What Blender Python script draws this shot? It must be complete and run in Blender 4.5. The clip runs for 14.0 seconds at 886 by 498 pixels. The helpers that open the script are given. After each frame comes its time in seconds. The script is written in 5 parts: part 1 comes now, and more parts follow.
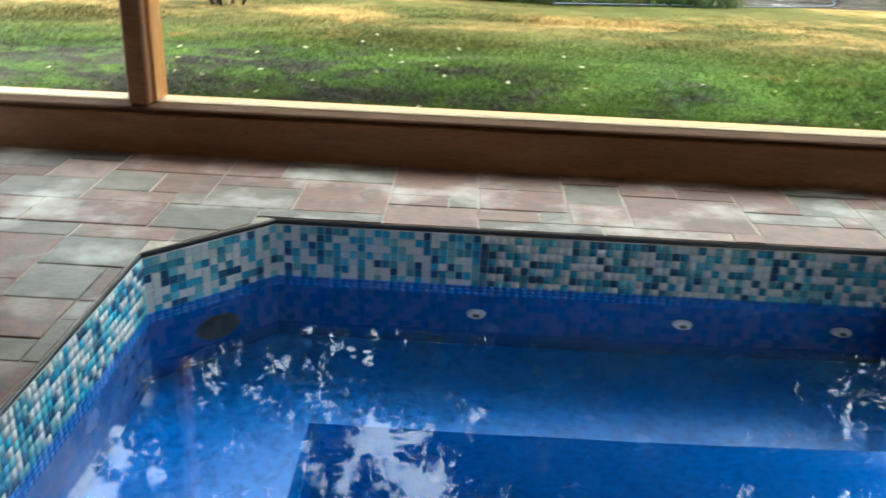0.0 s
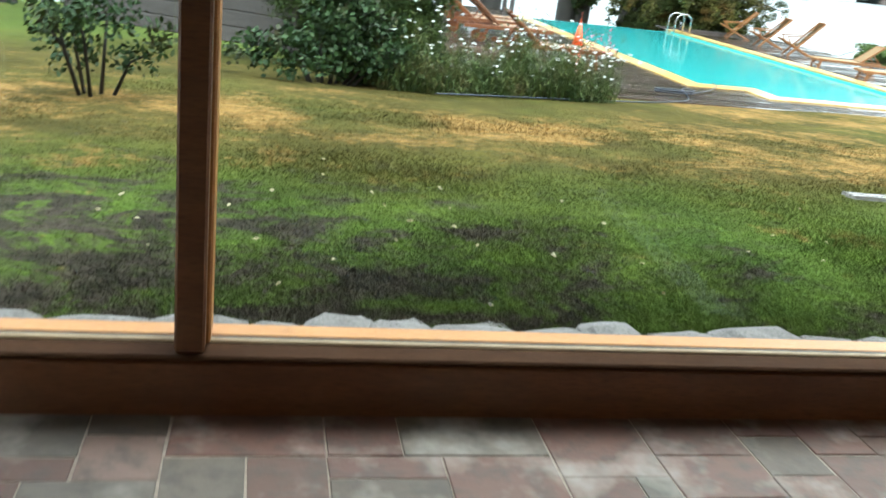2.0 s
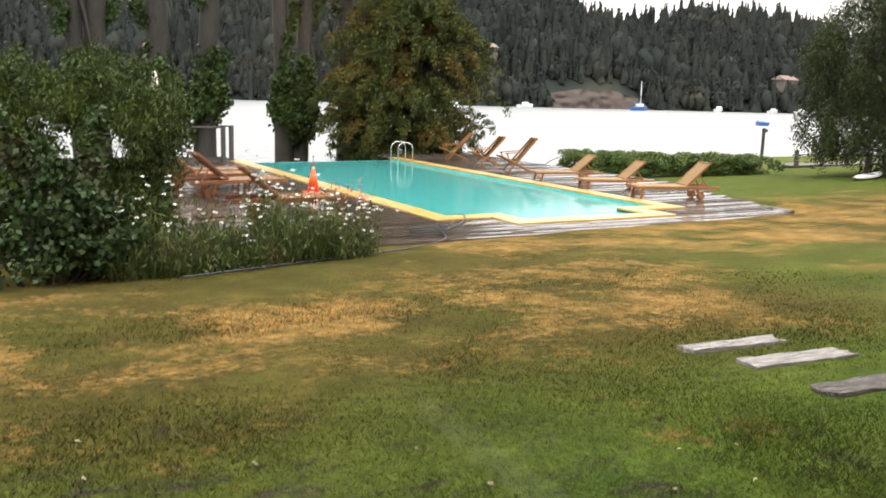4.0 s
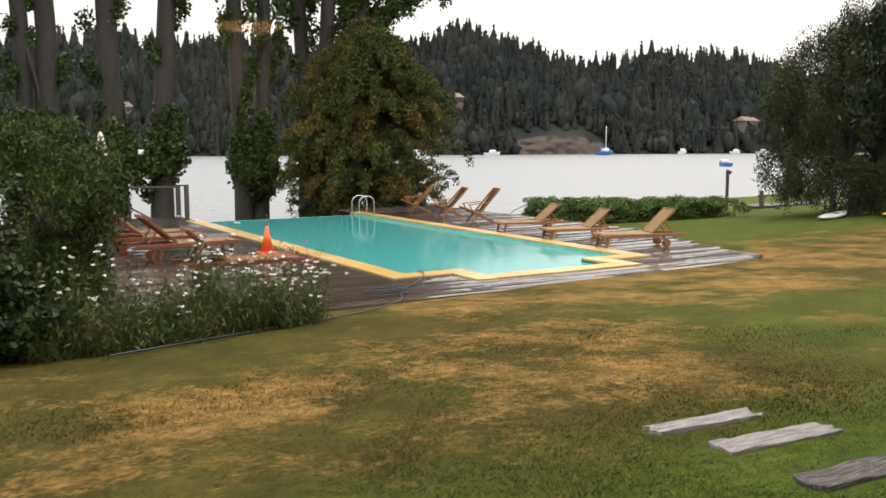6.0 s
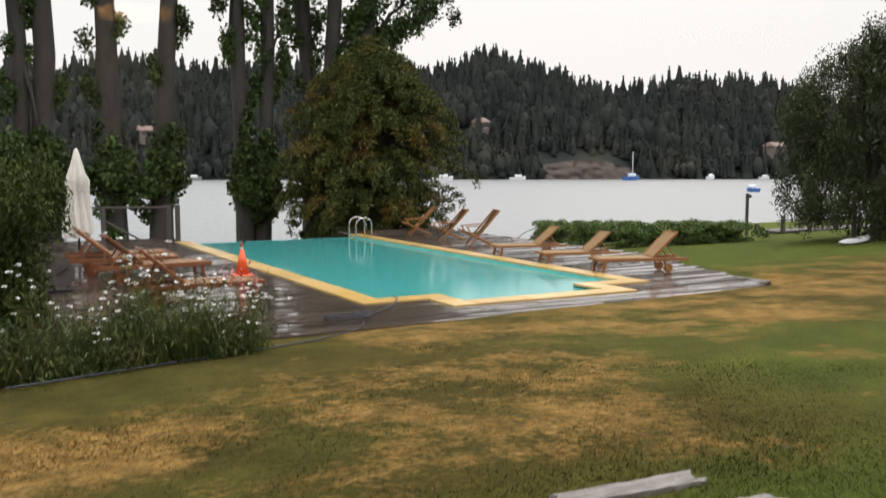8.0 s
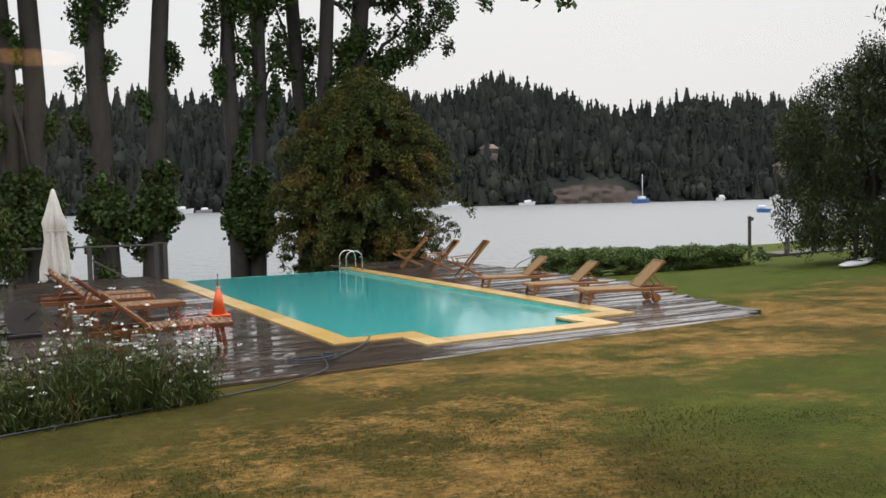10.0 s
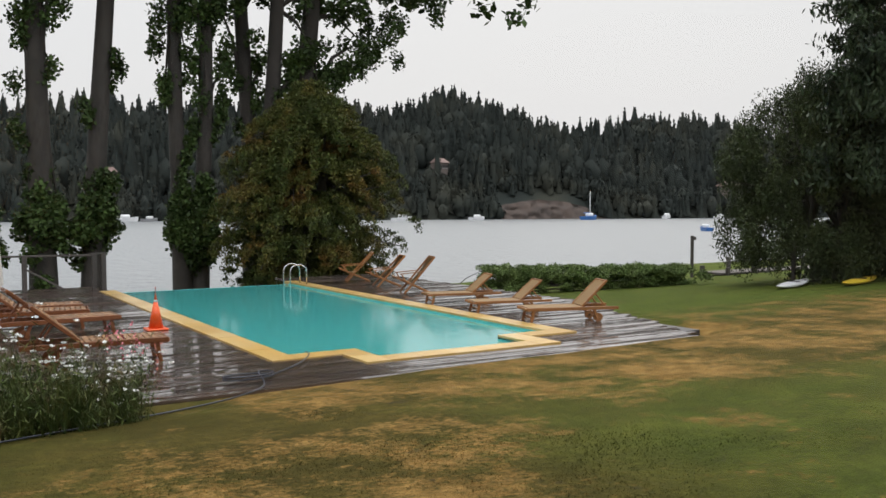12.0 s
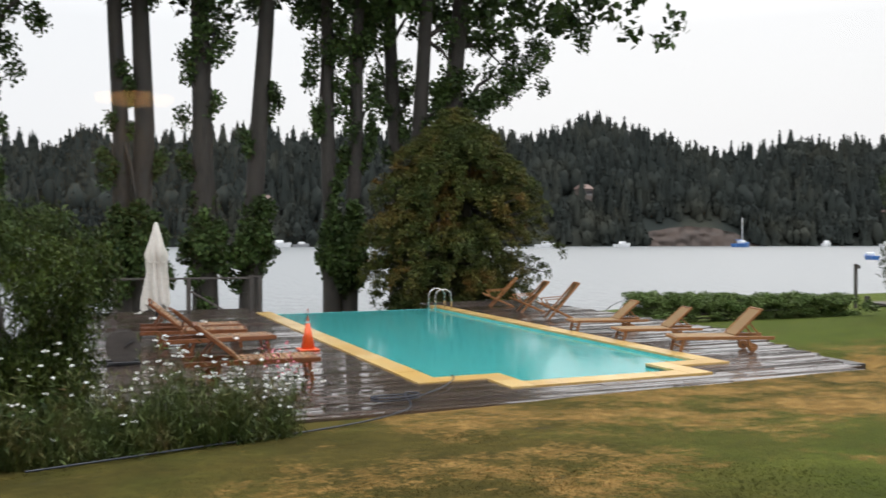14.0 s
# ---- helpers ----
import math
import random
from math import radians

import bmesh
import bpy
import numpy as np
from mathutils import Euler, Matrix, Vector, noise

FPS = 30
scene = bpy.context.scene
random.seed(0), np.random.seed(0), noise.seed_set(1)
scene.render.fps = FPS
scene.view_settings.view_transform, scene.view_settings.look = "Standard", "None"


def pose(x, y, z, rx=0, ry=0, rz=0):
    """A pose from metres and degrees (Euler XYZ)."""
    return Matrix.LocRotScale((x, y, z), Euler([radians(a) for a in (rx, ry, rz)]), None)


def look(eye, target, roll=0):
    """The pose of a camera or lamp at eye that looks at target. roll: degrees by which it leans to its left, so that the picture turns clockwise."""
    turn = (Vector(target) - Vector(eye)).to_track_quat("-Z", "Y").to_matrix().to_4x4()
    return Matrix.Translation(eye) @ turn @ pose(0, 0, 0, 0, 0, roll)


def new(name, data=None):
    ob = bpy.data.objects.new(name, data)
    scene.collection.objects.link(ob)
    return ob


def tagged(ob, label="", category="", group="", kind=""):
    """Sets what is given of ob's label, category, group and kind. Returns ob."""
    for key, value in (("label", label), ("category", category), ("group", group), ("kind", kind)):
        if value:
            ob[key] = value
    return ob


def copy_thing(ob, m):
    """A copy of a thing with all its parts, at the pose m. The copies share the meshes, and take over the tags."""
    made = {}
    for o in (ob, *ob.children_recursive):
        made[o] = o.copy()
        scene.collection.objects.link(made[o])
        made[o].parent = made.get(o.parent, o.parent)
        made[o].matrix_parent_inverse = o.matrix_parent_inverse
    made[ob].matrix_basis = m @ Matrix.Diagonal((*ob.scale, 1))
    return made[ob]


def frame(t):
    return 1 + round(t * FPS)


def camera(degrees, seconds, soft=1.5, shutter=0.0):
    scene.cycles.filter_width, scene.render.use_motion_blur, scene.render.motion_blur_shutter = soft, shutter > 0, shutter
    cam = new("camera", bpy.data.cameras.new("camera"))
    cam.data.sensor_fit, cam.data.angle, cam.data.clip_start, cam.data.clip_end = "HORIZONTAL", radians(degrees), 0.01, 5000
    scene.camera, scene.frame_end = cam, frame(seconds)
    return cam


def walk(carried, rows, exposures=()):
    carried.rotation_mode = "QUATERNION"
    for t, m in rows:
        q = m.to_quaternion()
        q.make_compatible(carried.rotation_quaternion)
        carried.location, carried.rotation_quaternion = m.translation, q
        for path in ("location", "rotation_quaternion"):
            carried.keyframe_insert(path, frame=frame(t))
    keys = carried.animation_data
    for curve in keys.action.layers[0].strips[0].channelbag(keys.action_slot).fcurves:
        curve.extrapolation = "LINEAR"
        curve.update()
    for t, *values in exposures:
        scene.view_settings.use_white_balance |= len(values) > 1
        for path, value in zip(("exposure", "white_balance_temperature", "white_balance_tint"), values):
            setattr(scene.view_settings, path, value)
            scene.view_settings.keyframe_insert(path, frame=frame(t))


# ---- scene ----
cam = camera(53.1, 14.0, soft=1.5, shutter=0.4)
PATH = [
    (0, (0.025, 0.050, 1.075), (-0.024, 1.886, 0.283), 2.5),
    (0.5, (-0.214, 0.235, 1.105), (-0.31, 2.028, 0.225), 6.3),
    (1, (-0.584, 0.373, 1.13), (-0.532, 2.151, 0.214), 11.0),
    (1.5, (-0.897, 0.662, 1.246), (-0.562, 2.482, 0.488), 8.8),
    (2, (-1.073, 1.084, 1.321), (-0.667, 2.929, 0.664), 6.8),
    (2.5, (-1.157, 1.500, 1.339), (-0.489, 3.282, 0.722), 4.2),
    (3, (-1.114, 1.883, 1.383), (-0.409, 3.665, 0.811), 2.2),
    (3.5, (-1.093, 2.210, 1.443), (-0.301, 3.981, 0.959), 1.9),
    (4, (-1.133, 2.420, 1.549), (-0.17, 4.138, 1.2), 1.6),
    (6.3, (-0.385, 3.026, 1.604), (0.664, 4.713, 1.371), -0.5),
    (6.5, (-0.223, 3.145, 1.538), (0.877, 4.800, 1.309), -0.2),
    (7, (0.037, 3.235, 1.511), (1.205, 4.838, 1.253), -1.2),
    (7.5, (0.33, 3.209, 1.507), (1.41, 4.870, 1.235), -0.3),
    (8, (0.614, 3.341, 1.463), (1.587, 5.078, 1.279), 0.1),
    (8.5, (0.857, 3.400, 1.531), (1.855, 5.132, 1.468), -1.5),
    (10.8, (1.446, 3.387, 1.566), (2.379, 5.150, 1.419), -1.1),
    (11, (1.458, 3.400, 1.542), (2.42, 5.150, 1.416), -0.8),
    (11.5, (1.469, 3.400, 1.595), (2.498, 5.113, 1.51), 0.3),
    (12, (1.458, 3.400, 1.621), (2.509, 5.098, 1.526), -0.1),
    (12.5, (1.474, 3.400, 1.622), (2.538, 5.091, 1.525), -0.1),
    (13, (1.458, 3.400, 1.625), (2.48, 5.117, 1.546), 0.0),
    (13.5, (1.444, 3.400, 1.618), (2.36, 5.177, 1.561), 0.0),
    (14, (1.421, 3.400, 1.596), (2.187, 5.247, 1.561), 0.0),
]
EXPOSURES = [(0.0, 2.6, 5750, -9), (1.3, 2.45, 5750, -9), (2.2, 1.65, 5850, -4), (2.6, 1.5, 5900, 0), (3.0, 1.55, 6150, 5), (3.5, 1.22, 6650, 9), (4.2, 1.24, 7100, 11), (6.5, 0.57, 7050, 12), (7.5, 0.5, 7050, 12), (8.0, 0.48, 6850, 11), (8.5, 0.14, 6700, 10), (11.0, 0.36, 6650, 10), (11.5, -0.08, 6650, 10), (12.2, 0.36, 6650, 10), (13.0, 0.47, 6600, 10), (14.0, 0.47, 6550, 10)]
walk(cam, [(t, look(eye, target, roll)) for t, eye, target, roll in PATH], EXPOSURES)

# ---- light: an overcast, rainy sky ----
world = bpy.data.worlds.new("overcast_sky")
scene.world = world
world.use_nodes = True
wn, wl = world.node_tree.nodes, world.node_tree.links
sky = wn.new("ShaderNodeTexSky")
sky.sky_type = "NISHITA"
sky.sun_disc = False
sky.sun_elevation, sky.sun_rotation = radians(50), radians(40)
sky.air_density, sky.dust_density = 2.0, 6.0
grey = wn.new("ShaderNodeMix")
grey.data_type = "RGBA"
grey.inputs[0].default_value = 0.9
wl.new(sky.outputs[0], grey.inputs[6])
grey.inputs[7].default_value = (7.0, 7.08, 7.5, 1)
# an overcast sky is brighter towards the zenith
place = wn.new("ShaderNodeTexCoord")
split = wn.new("ShaderNodeSeparateXYZ")
wl.new(place.outputs["Generated"], split.inputs[0])
rise = wn.new("ShaderNodeMapRange")
rise.inputs[1].default_value, rise.inputs[2].default_value = 0.22, 1.0
rise.inputs[3].default_value, rise.inputs[4].default_value = 1.0, 3.6
wl.new(split.outputs[2], rise.inputs[0])
lift = wn.new("ShaderNodeVectorMath")
lift.operation = "SCALE"
wl.new(grey.outputs[2], lift.inputs[0])
wl.new(rise.outputs[0], lift.inputs["Scale"])
wl.new(lift.outputs[0], wn["Background"].inputs[0])
wn["Background"].inputs[1].default_value = 0.10
sun = new("sun", bpy.data.lights.new("sun", "SUN"))
sun.data.energy, sun.data.angle, sun.data.color = 0.5, radians(40), (1.0, 0.97, 0.93)
sun.matrix_world = pose(0, 0, 60, 38, 0, 140)


# ---- materials ----
def ramp(nt, fac, stops, kind="LINEAR"):
    r = nt.nodes.new("ShaderNodeValToRGB")
    r.color_ramp.interpolation = kind
    while len(r.color_ramp.elements) < len(stops):
        r.color_ramp.elements.new(0.5)
    for e, (p, c) in zip(r.color_ramp.elements, stops):
        e.position, e.color = p, (*c, 1)
    nt.links.new(fac, r.inputs[0])
    return r.outputs[0]


def mix(nt, fac, a, b, mode="MIX"):
    m = nt.nodes.new("ShaderNodeMix")
    m.data_type, m.blend_type = "RGBA", mode
    for sock, v in ((m.inputs[0], fac), (m.inputs[6], a), (m.inputs[7], b)):
        if isinstance(v, (int, float)):
            sock.default_value = v
        elif isinstance(v, tuple):
            sock.default_value = (*v, 1)
        else:
            nt.links.new(v, sock)
    return m.outputs[2]


def noise_at(nt, scale, detail=4.0, stretch=None, rough=0.6, distort=0.0):
    g = nt.nodes.new("ShaderNodeNewGeometry")
    vec = g.outputs["Position"]
    if stretch:
        mp = nt.nodes.new("ShaderNodeMapping")
        mp.inputs["Scale"].default_value = stretch
        nt.links.new(vec, mp.inputs[0])
        vec = mp.outputs[0]
    n = nt.nodes.new("ShaderNodeTexNoise")
    n.inputs["Scale"].default_value, n.inputs["Detail"].default_value = scale, detail
    n.inputs["Roughness"].default_value, n.inputs["Distortion"].default_value = rough, distort
    nt.links.new(vec, n.inputs["Vector"])
    return n.outputs[0]


def between(nt, v, lo, hi):
    r = nt.nodes.new("ShaderNodeMapRange")
    r.inputs[1].default_value, r.inputs[2].default_value = lo, hi
    nt.links.new(v, r.inputs[0])
    return r.outputs[0]


def bsdf(name):
    m = bpy.data.materials.new(name)
    m.use_nodes = True
    return m, m.node_tree, m.node_tree.nodes["Principled BSDF"]


def bumped(nt, b, height, strength, dist=0.01):
    bp = nt.nodes.new("ShaderNodeBump")
    bp.inputs["Strength"].default_value, bp.inputs["Distance"].default_value = strength, dist
    nt.links.new(height, bp.inputs["Height"])
    nt.links.new(bp.outputs[0], b.inputs["Normal"])


def surf(name, a, b2, scale=3.0, rough=0.6, bump=0.3, stretch=None, metal=0.0, vary=0.0, fine=None, rrange=0.1):
    """A surface of two tones at two scales, with grain relief and an optional tone of its own for every piece."""
    m, nt, b = bsdf(name)
    big = noise_at(nt, scale, 5, stretch)
    small = noise_at(nt, fine or scale * 9, 3, stretch)
    col = mix(nt, between(nt, big, 0.3, 0.7), a, b2)
    dark = tuple(c * 0.62 for c in a)
    col = mix(nt, between(nt, small, 0.45, 0.8), col, dark)
    if vary:
        o = nt.nodes.new("ShaderNodeObjectInfo")
        i = nt.nodes.new("ShaderNodeNewGeometry")
        add = nt.nodes.new("ShaderNodeMath")
        add.operation = "ADD"
        nt.links.new(o.outputs["Random"], add.inputs[0])
        nt.links.new(i.outputs["Random Per Island"], add.inputs[1])
        fr = nt.nodes.new("ShaderNodeMath")
        fr.operation = "FRACT"
        nt.links.new(add.outputs[0], fr.inputs[0])
        h = nt.nodes.new("ShaderNodeHueSaturation")
        v = nt.nodes.new("ShaderNodeMapRange")
        v.inputs[3].default_value, v.inputs[4].default_value = 1 - vary, 1 + vary
        nt.links.new(fr.outputs[0], v.inputs[0])
        nt.links.new(v.outputs[0], h.inputs["Value"])
        nt.links.new(col, h.inputs["Color"])
        col = h.outputs[0]
    nt.links.new(col, b.inputs["Base Color"])
    rr = nt.nodes.new("ShaderNodeMapRange")
    rr.inputs[3].default_value, rr.inputs[4].default_value = max(0.02, rough - rrange), min(1, rough + rrange)
    nt.links.new(big, rr.inputs[0])
    nt.links.new(rr.outputs[0], b.inputs["Roughness"])
    b.inputs["Metallic"].default_value = metal
    if bump:
        bumped(nt, b, small, bump)
    return m


def piece_colours(name, stops, rough=0.4, bump=0.2, scale=25.0, wear=0.2):
    """Every piece takes one of the given tones."""
    m, nt, b = bsdf(name)
    o = nt.nodes.new("ShaderNodeObjectInfo")
    i = nt.nodes.new("ShaderNodeNewGeometry")
    add = nt.nodes.new("ShaderNodeMath")
    add.operation = "ADD"
    nt.links.new(o.outputs["Random"], add.inputs[0])
    nt.links.new(i.outputs["Random Per Island"], add.inputs[1])
    fr = nt.nodes.new("ShaderNodeMath")
    fr.operation = "FRACT"
    nt.links.new(add.outputs[0], fr.inputs[0])
    col = ramp(nt, fr.outputs[0], stops, "CONSTANT")
    n = noise_at(nt, scale, 5)
    n2 = noise_at(nt, scale * 0.22, 4)
    col = mix(nt, between(nt, n, 0.45, 0.75), col, mix(nt, wear * 2, col, (0.08, 0.07, 0.06)))
    col = mix(nt, between(nt, n2, 0.5, 0.75), col, mix(nt, wear * 1.5, col, (0.6, 0.55, 0.5)))
    nt.links.new(col, b.inputs["Base Color"])
    b.inputs["Roughness"].default_value = rough
    bumped(nt, b, n, bump)
    return m


def leafy(name, tones, rough=0.55, scale=0.9, spread=(0.55, 1.5)):
    m, nt, b = bsdf(name)
    i = nt.nodes.new("ShaderNodeNewGeometry")
    n = noise_at(nt, scale, 3)
    col = ramp(nt, between(nt, n, 0.3, 0.7), tones)
    h = nt.nodes.new("ShaderNodeHueSaturation")
    v = nt.nodes.new("ShaderNodeMapRange")
    v.inputs[3].default_value, v.inputs[4].default_value = spread
    nt.links.new(i.outputs["Random Per Island"], v.inputs[0])
    nt.links.new(v.outputs[0], h.inputs["Value"])
    nt.links.new(col, h.inputs["Color"])
    nt.links.new(h.outputs[0], b.inputs["Base Color"])
    b.inputs["Roughness"].default_value = rough
    b.inputs["Specular IOR Level"].default_value = 0.16
    return m


def water_mat(name, tint, rough, wave, wscale, ior=1.33):
    m, nt, b = bsdf(name)
    b.inputs["Base Color"].default_value = (*tint, 1)
    b.inputs["Roughness"].default_value = rough
    b.inputs["IOR"].default_value = ior
    b.inputs["Transmission Weight"].default_value = 1.0
    bumped(nt, b, noise_at(nt, wscale, 3), wave, 0.02)
    return m


def steps(*cols):
    return [(i / len(cols), c) for i, c in enumerate(cols)]


M_TILE = piece_colours("slate_tile", steps((0.149, 0.079, 0.063), (0.129, 0.108, 0.090), (0.187, 0.106, 0.083), (0.129, 0.099, 0.079), (0.166, 0.087, 0.068), (0.232, 0.155, 0.126), (0.137, 0.077, 0.060), (0.158, 0.129, 0.106)), 0.5, 0.4, 14.0, 0.42)
M_TILE.node_tree.nodes["Principled BSDF"].inputs["Specular IOR Level"].default_value = 0.3
M_GROUT = surf("pale_grout", (0.33, 0.27, 0.22), (0.42, 0.35, 0.29), 6, 0.9)
M_MOSAIC = piece_colours("glass_mosaic", steps((0.62, 0.68, 0.68), (0.05, 0.35, 0.55), (0.55, 0.63, 0.64), (0.02, 0.09, 0.2), (0.15, 0.5, 0.62), (0.66, 0.7, 0.69), (0.03, 0.2, 0.33), (0.2, 0.45, 0.5), (0.6, 0.65, 0.66), (0.08, 0.3, 0.42)), 0.18, 0.03, 60.0, 0.05)
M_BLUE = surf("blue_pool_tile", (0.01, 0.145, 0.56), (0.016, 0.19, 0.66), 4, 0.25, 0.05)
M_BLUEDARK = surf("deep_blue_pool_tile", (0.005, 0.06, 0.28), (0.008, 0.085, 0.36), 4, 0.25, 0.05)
M_SPAWATER = water_mat("spa_water", (0.88, 0.96, 1.0), 0.0, 0.04, 5.0)
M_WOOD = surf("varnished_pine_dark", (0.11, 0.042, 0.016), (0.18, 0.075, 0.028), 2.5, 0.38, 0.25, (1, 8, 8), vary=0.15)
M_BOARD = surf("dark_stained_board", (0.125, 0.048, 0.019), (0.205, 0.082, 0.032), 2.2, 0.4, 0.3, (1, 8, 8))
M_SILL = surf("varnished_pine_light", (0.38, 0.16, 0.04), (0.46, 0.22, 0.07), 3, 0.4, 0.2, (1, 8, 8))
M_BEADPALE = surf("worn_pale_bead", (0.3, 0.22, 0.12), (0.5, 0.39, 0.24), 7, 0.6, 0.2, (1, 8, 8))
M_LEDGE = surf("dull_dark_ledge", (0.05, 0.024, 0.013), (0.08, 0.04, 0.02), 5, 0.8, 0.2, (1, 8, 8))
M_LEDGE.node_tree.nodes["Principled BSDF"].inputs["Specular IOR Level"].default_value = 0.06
M_WHITE = surf("white_plaster", (0.78, 0.78, 0.77), (0.82, 0.82, 0.80), 1.5, 0.8, 0.03, fine=2.2)
M_CEIL = surf("pine_ceiling", (0.38, 0.23, 0.11), (0.46, 0.29, 0.15), 2, 0.5, 0.2, (1, 9, 9))
M_STONE = surf("grey_stone", (0.095, 0.087, 0.081), (0.2, 0.187, 0.177), 9, 0.85, 0.8)
M_COPING = piece_colours("yellow_coping_stone", steps((0.56, 0.36, 0.11), (0.60, 0.40, 0.14), (0.52, 0.33, 0.10), (0.62, 0.43, 0.17)), 0.28, 0.15, 9.0, 0.12)
M_DECK = surf("wet_grey_deck_wood", (0.045, 0.031, 0.025), (0.11, 0.08, 0.066), 1.2, 0.16, 0.35, (0.6, 14, 14), vary=0.45, rrange=0.1)
DECK_COAT = M_DECK.node_tree.nodes["Principled BSDF"]
DECK_COAT.inputs["Coat Roughness"].default_value = 0.05
wet = between(M_DECK.node_tree, noise_at(M_DECK.node_tree, 1.6, 5, (0.5, 3, 3)), 0.36, 0.56)
M_DECK.node_tree.links.new(wet, DECK_COAT.inputs["Coat Weight"])
M_SLEEPER = surf("wet_weathered_sleeper", (0.24, 0.215, 0.2), (0.58, 0.55, 0.53), 4, 0.13, 1.0, (1.5, 12, 12), rrange=0.1)
M_SOAKED = surf("soaked_dark_sleeper", (0.05, 0.04, 0.034), (0.3, 0.27, 0.25), 5, 0.2, 1.0, (1.5, 12, 12), rrange=0.1)
M_WALLWOOD = surf("weathered_sleeper_wall", (0.05, 0.042, 0.037), (0.1, 0.086, 0.076), 2, 0.75, 0.6, (1, 1, 9), vary=0.2)
M_TURQ = surf("turquoise_pool_paint", (0.11, 0.52, 0.48), (0.14, 0.58, 0.53), 0.5, 0.5, 0.05)
M_POOLWATER = water_mat("pool_water", (0.075, 0.43, 0.41), 0.09, 0.10, 4.0)
M_POOLWATER.node_tree.nodes["Principled BSDF"].inputs["Transmission Weight"].default_value = 0.3
M_TEAK = surf("wet_teak", (0.26, 0.10, 0.027), (0.36, 0.16, 0.05), 4, 0.35, 0.3, (1.5, 8, 8), vary=0.15)
M_REDWOOD = surf("wet_red_teak", (0.15, 0.05, 0.02), (0.23, 0.085, 0.033), 4, 0.25, 0.3, (1.5, 8, 8), vary=0.2)
M_SLING = surf("tan_sling_fabric", (0.23, 0.14, 0.06), (0.29, 0.185, 0.085), 6, 0.8, 0.3, fine=150)
M_TANWOOD = surf("wet_tan_slat_wood", (0.24, 0.115, 0.045), (0.34, 0.18, 0.08), 4, 0.25, 0.3, (1.5, 8, 8), vary=0.2)
M_STEEL = surf("polished_steel", (0.6, 0.6, 0.6), (0.7, 0.7, 0.7), 5, 0.15, 0.0, metal=1.0)
M_ORANGE = surf("orange_plastic", (0.75, 0.09, 0.015), (0.82, 0.12, 0.02), 6, 0.35, 0.05)
M_GREYPL = surf("grey_reflective_band", (0.5, 0.5, 0.5), (0.6, 0.6, 0.58), 6, 0.3, 0.0)
M_CANVAS = surf("off_white_canvas", (0.62, 0.58, 0.52), (0.70, 0.66, 0.60), 2.5, 0.85, 0.25, fine=40)
M_DRYLEAF = surf("dry_pale_leaf", (0.42, 0.36, 0.22), (0.62, 0.55, 0.38), 30, 0.8, 0.2)
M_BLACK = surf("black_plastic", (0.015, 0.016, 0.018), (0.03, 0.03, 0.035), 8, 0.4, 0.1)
M_HOSE = surf("dark_blue_hose", (0.015, 0.02, 0.032), (0.022, 0.03, 0.05), 8, 0.35, 0.05)
M_BARK = surf("furrowed_poplar_bark", (0.032, 0.028, 0.025), (0.066, 0.057, 0.05), 2.5, 0.9, 1.0, (1, 1, 0.25), fine=14)
M_REDBARK = surf("reddish_conifer_bark", (0.075, 0.045, 0.035), (0.13, 0.085, 0.065), 2.5, 0.9, 1.0, (1, 1, 0.2), fine=12)
M_POPLAR = leafy("poplar_leaf", [(0, (0.026, 0.045, 0.014)), (0.5, (0.042, 0.07, 0.02)), (1, (0.06, 0.098, 0.026))])
M_MAPLE = leafy("turning_maple_leaf", [(0, (0.03, 0.047, 0.012)), (0.5, (0.058, 0.068, 0.015)), (0.8, (0.098, 0.078, 0.018)), (1, (0.16, 0.082, 0.022))], scale=0.7)
M_WILLOW = leafy("willow_leaf", [(0, (0.024, 0.037, 0.013)), (1, (0.05, 0.064, 0.022))])
M_CONIFER = leafy("dark_conifer_needle", [(0, (0.012, 0.022, 0.012)), (1, (0.03, 0.045, 0.018))])
M_SHRUB = leafy("shrub_leaf", [(0, (0.016, 0.034, 0.011)), (0.6, (0.03, 0.055, 0.016)), (1, (0.055, 0.046, 0.024))], scale=2.5)
M_ROUND = leafy("clipped_bush_leaf", [(0, (0.018, 0.035, 0.008)), (1, (0.056, 0.08, 0.012))], scale=2.0)
M_HEDGE = leafy("hedge_leaf", [(0, (0.075, 0.125, 0.032)), (1, (0.13, 0.175, 0.055))], scale=1.5)
M_STALK = leafy("flower_stalk", [(0, (0.032, 0.055, 0.013)), (0.5, (0.06, 0.08, 0.021)), (0.8, (0.09, 0.086, 0.03)), (1, (0.13, 0.078, 0.038))], scale=2.6)
M_PETAL = surf("white_petal", (0.75, 0.76, 0.72), (0.8, 0.8, 0.78), 9, 0.6, 0.0)
M_PINK = surf("pink_petal", (0.55, 0.12, 0.16), (0.62, 0.2, 0.25), 9, 0.6, 0.0)
M_FOREST = leafy("far_conifer", [(0, (0.018, 0.023, 0.021)), (0.5, (0.025, 0.030, 0.026)), (1, (0.04, 0.042, 0.032))], 0.95, 0.045, (0.93, 1.07))
M_CLIFF = surf("brown_cliff", (0.04, 0.031, 0.026), (0.095, 0.068, 0.054), 0.3, 0.9, 1.0)
M_BOATW = surf("white_gelcoat", (0.72, 0.73, 0.74), (0.78, 0.78, 0.78), 1, 0.35, 0.0)
M_BOATB = surf("blue_hull", (0.03, 0.12, 0.36), (0.04, 0.16, 0.42), 1, 0.35, 0.0)
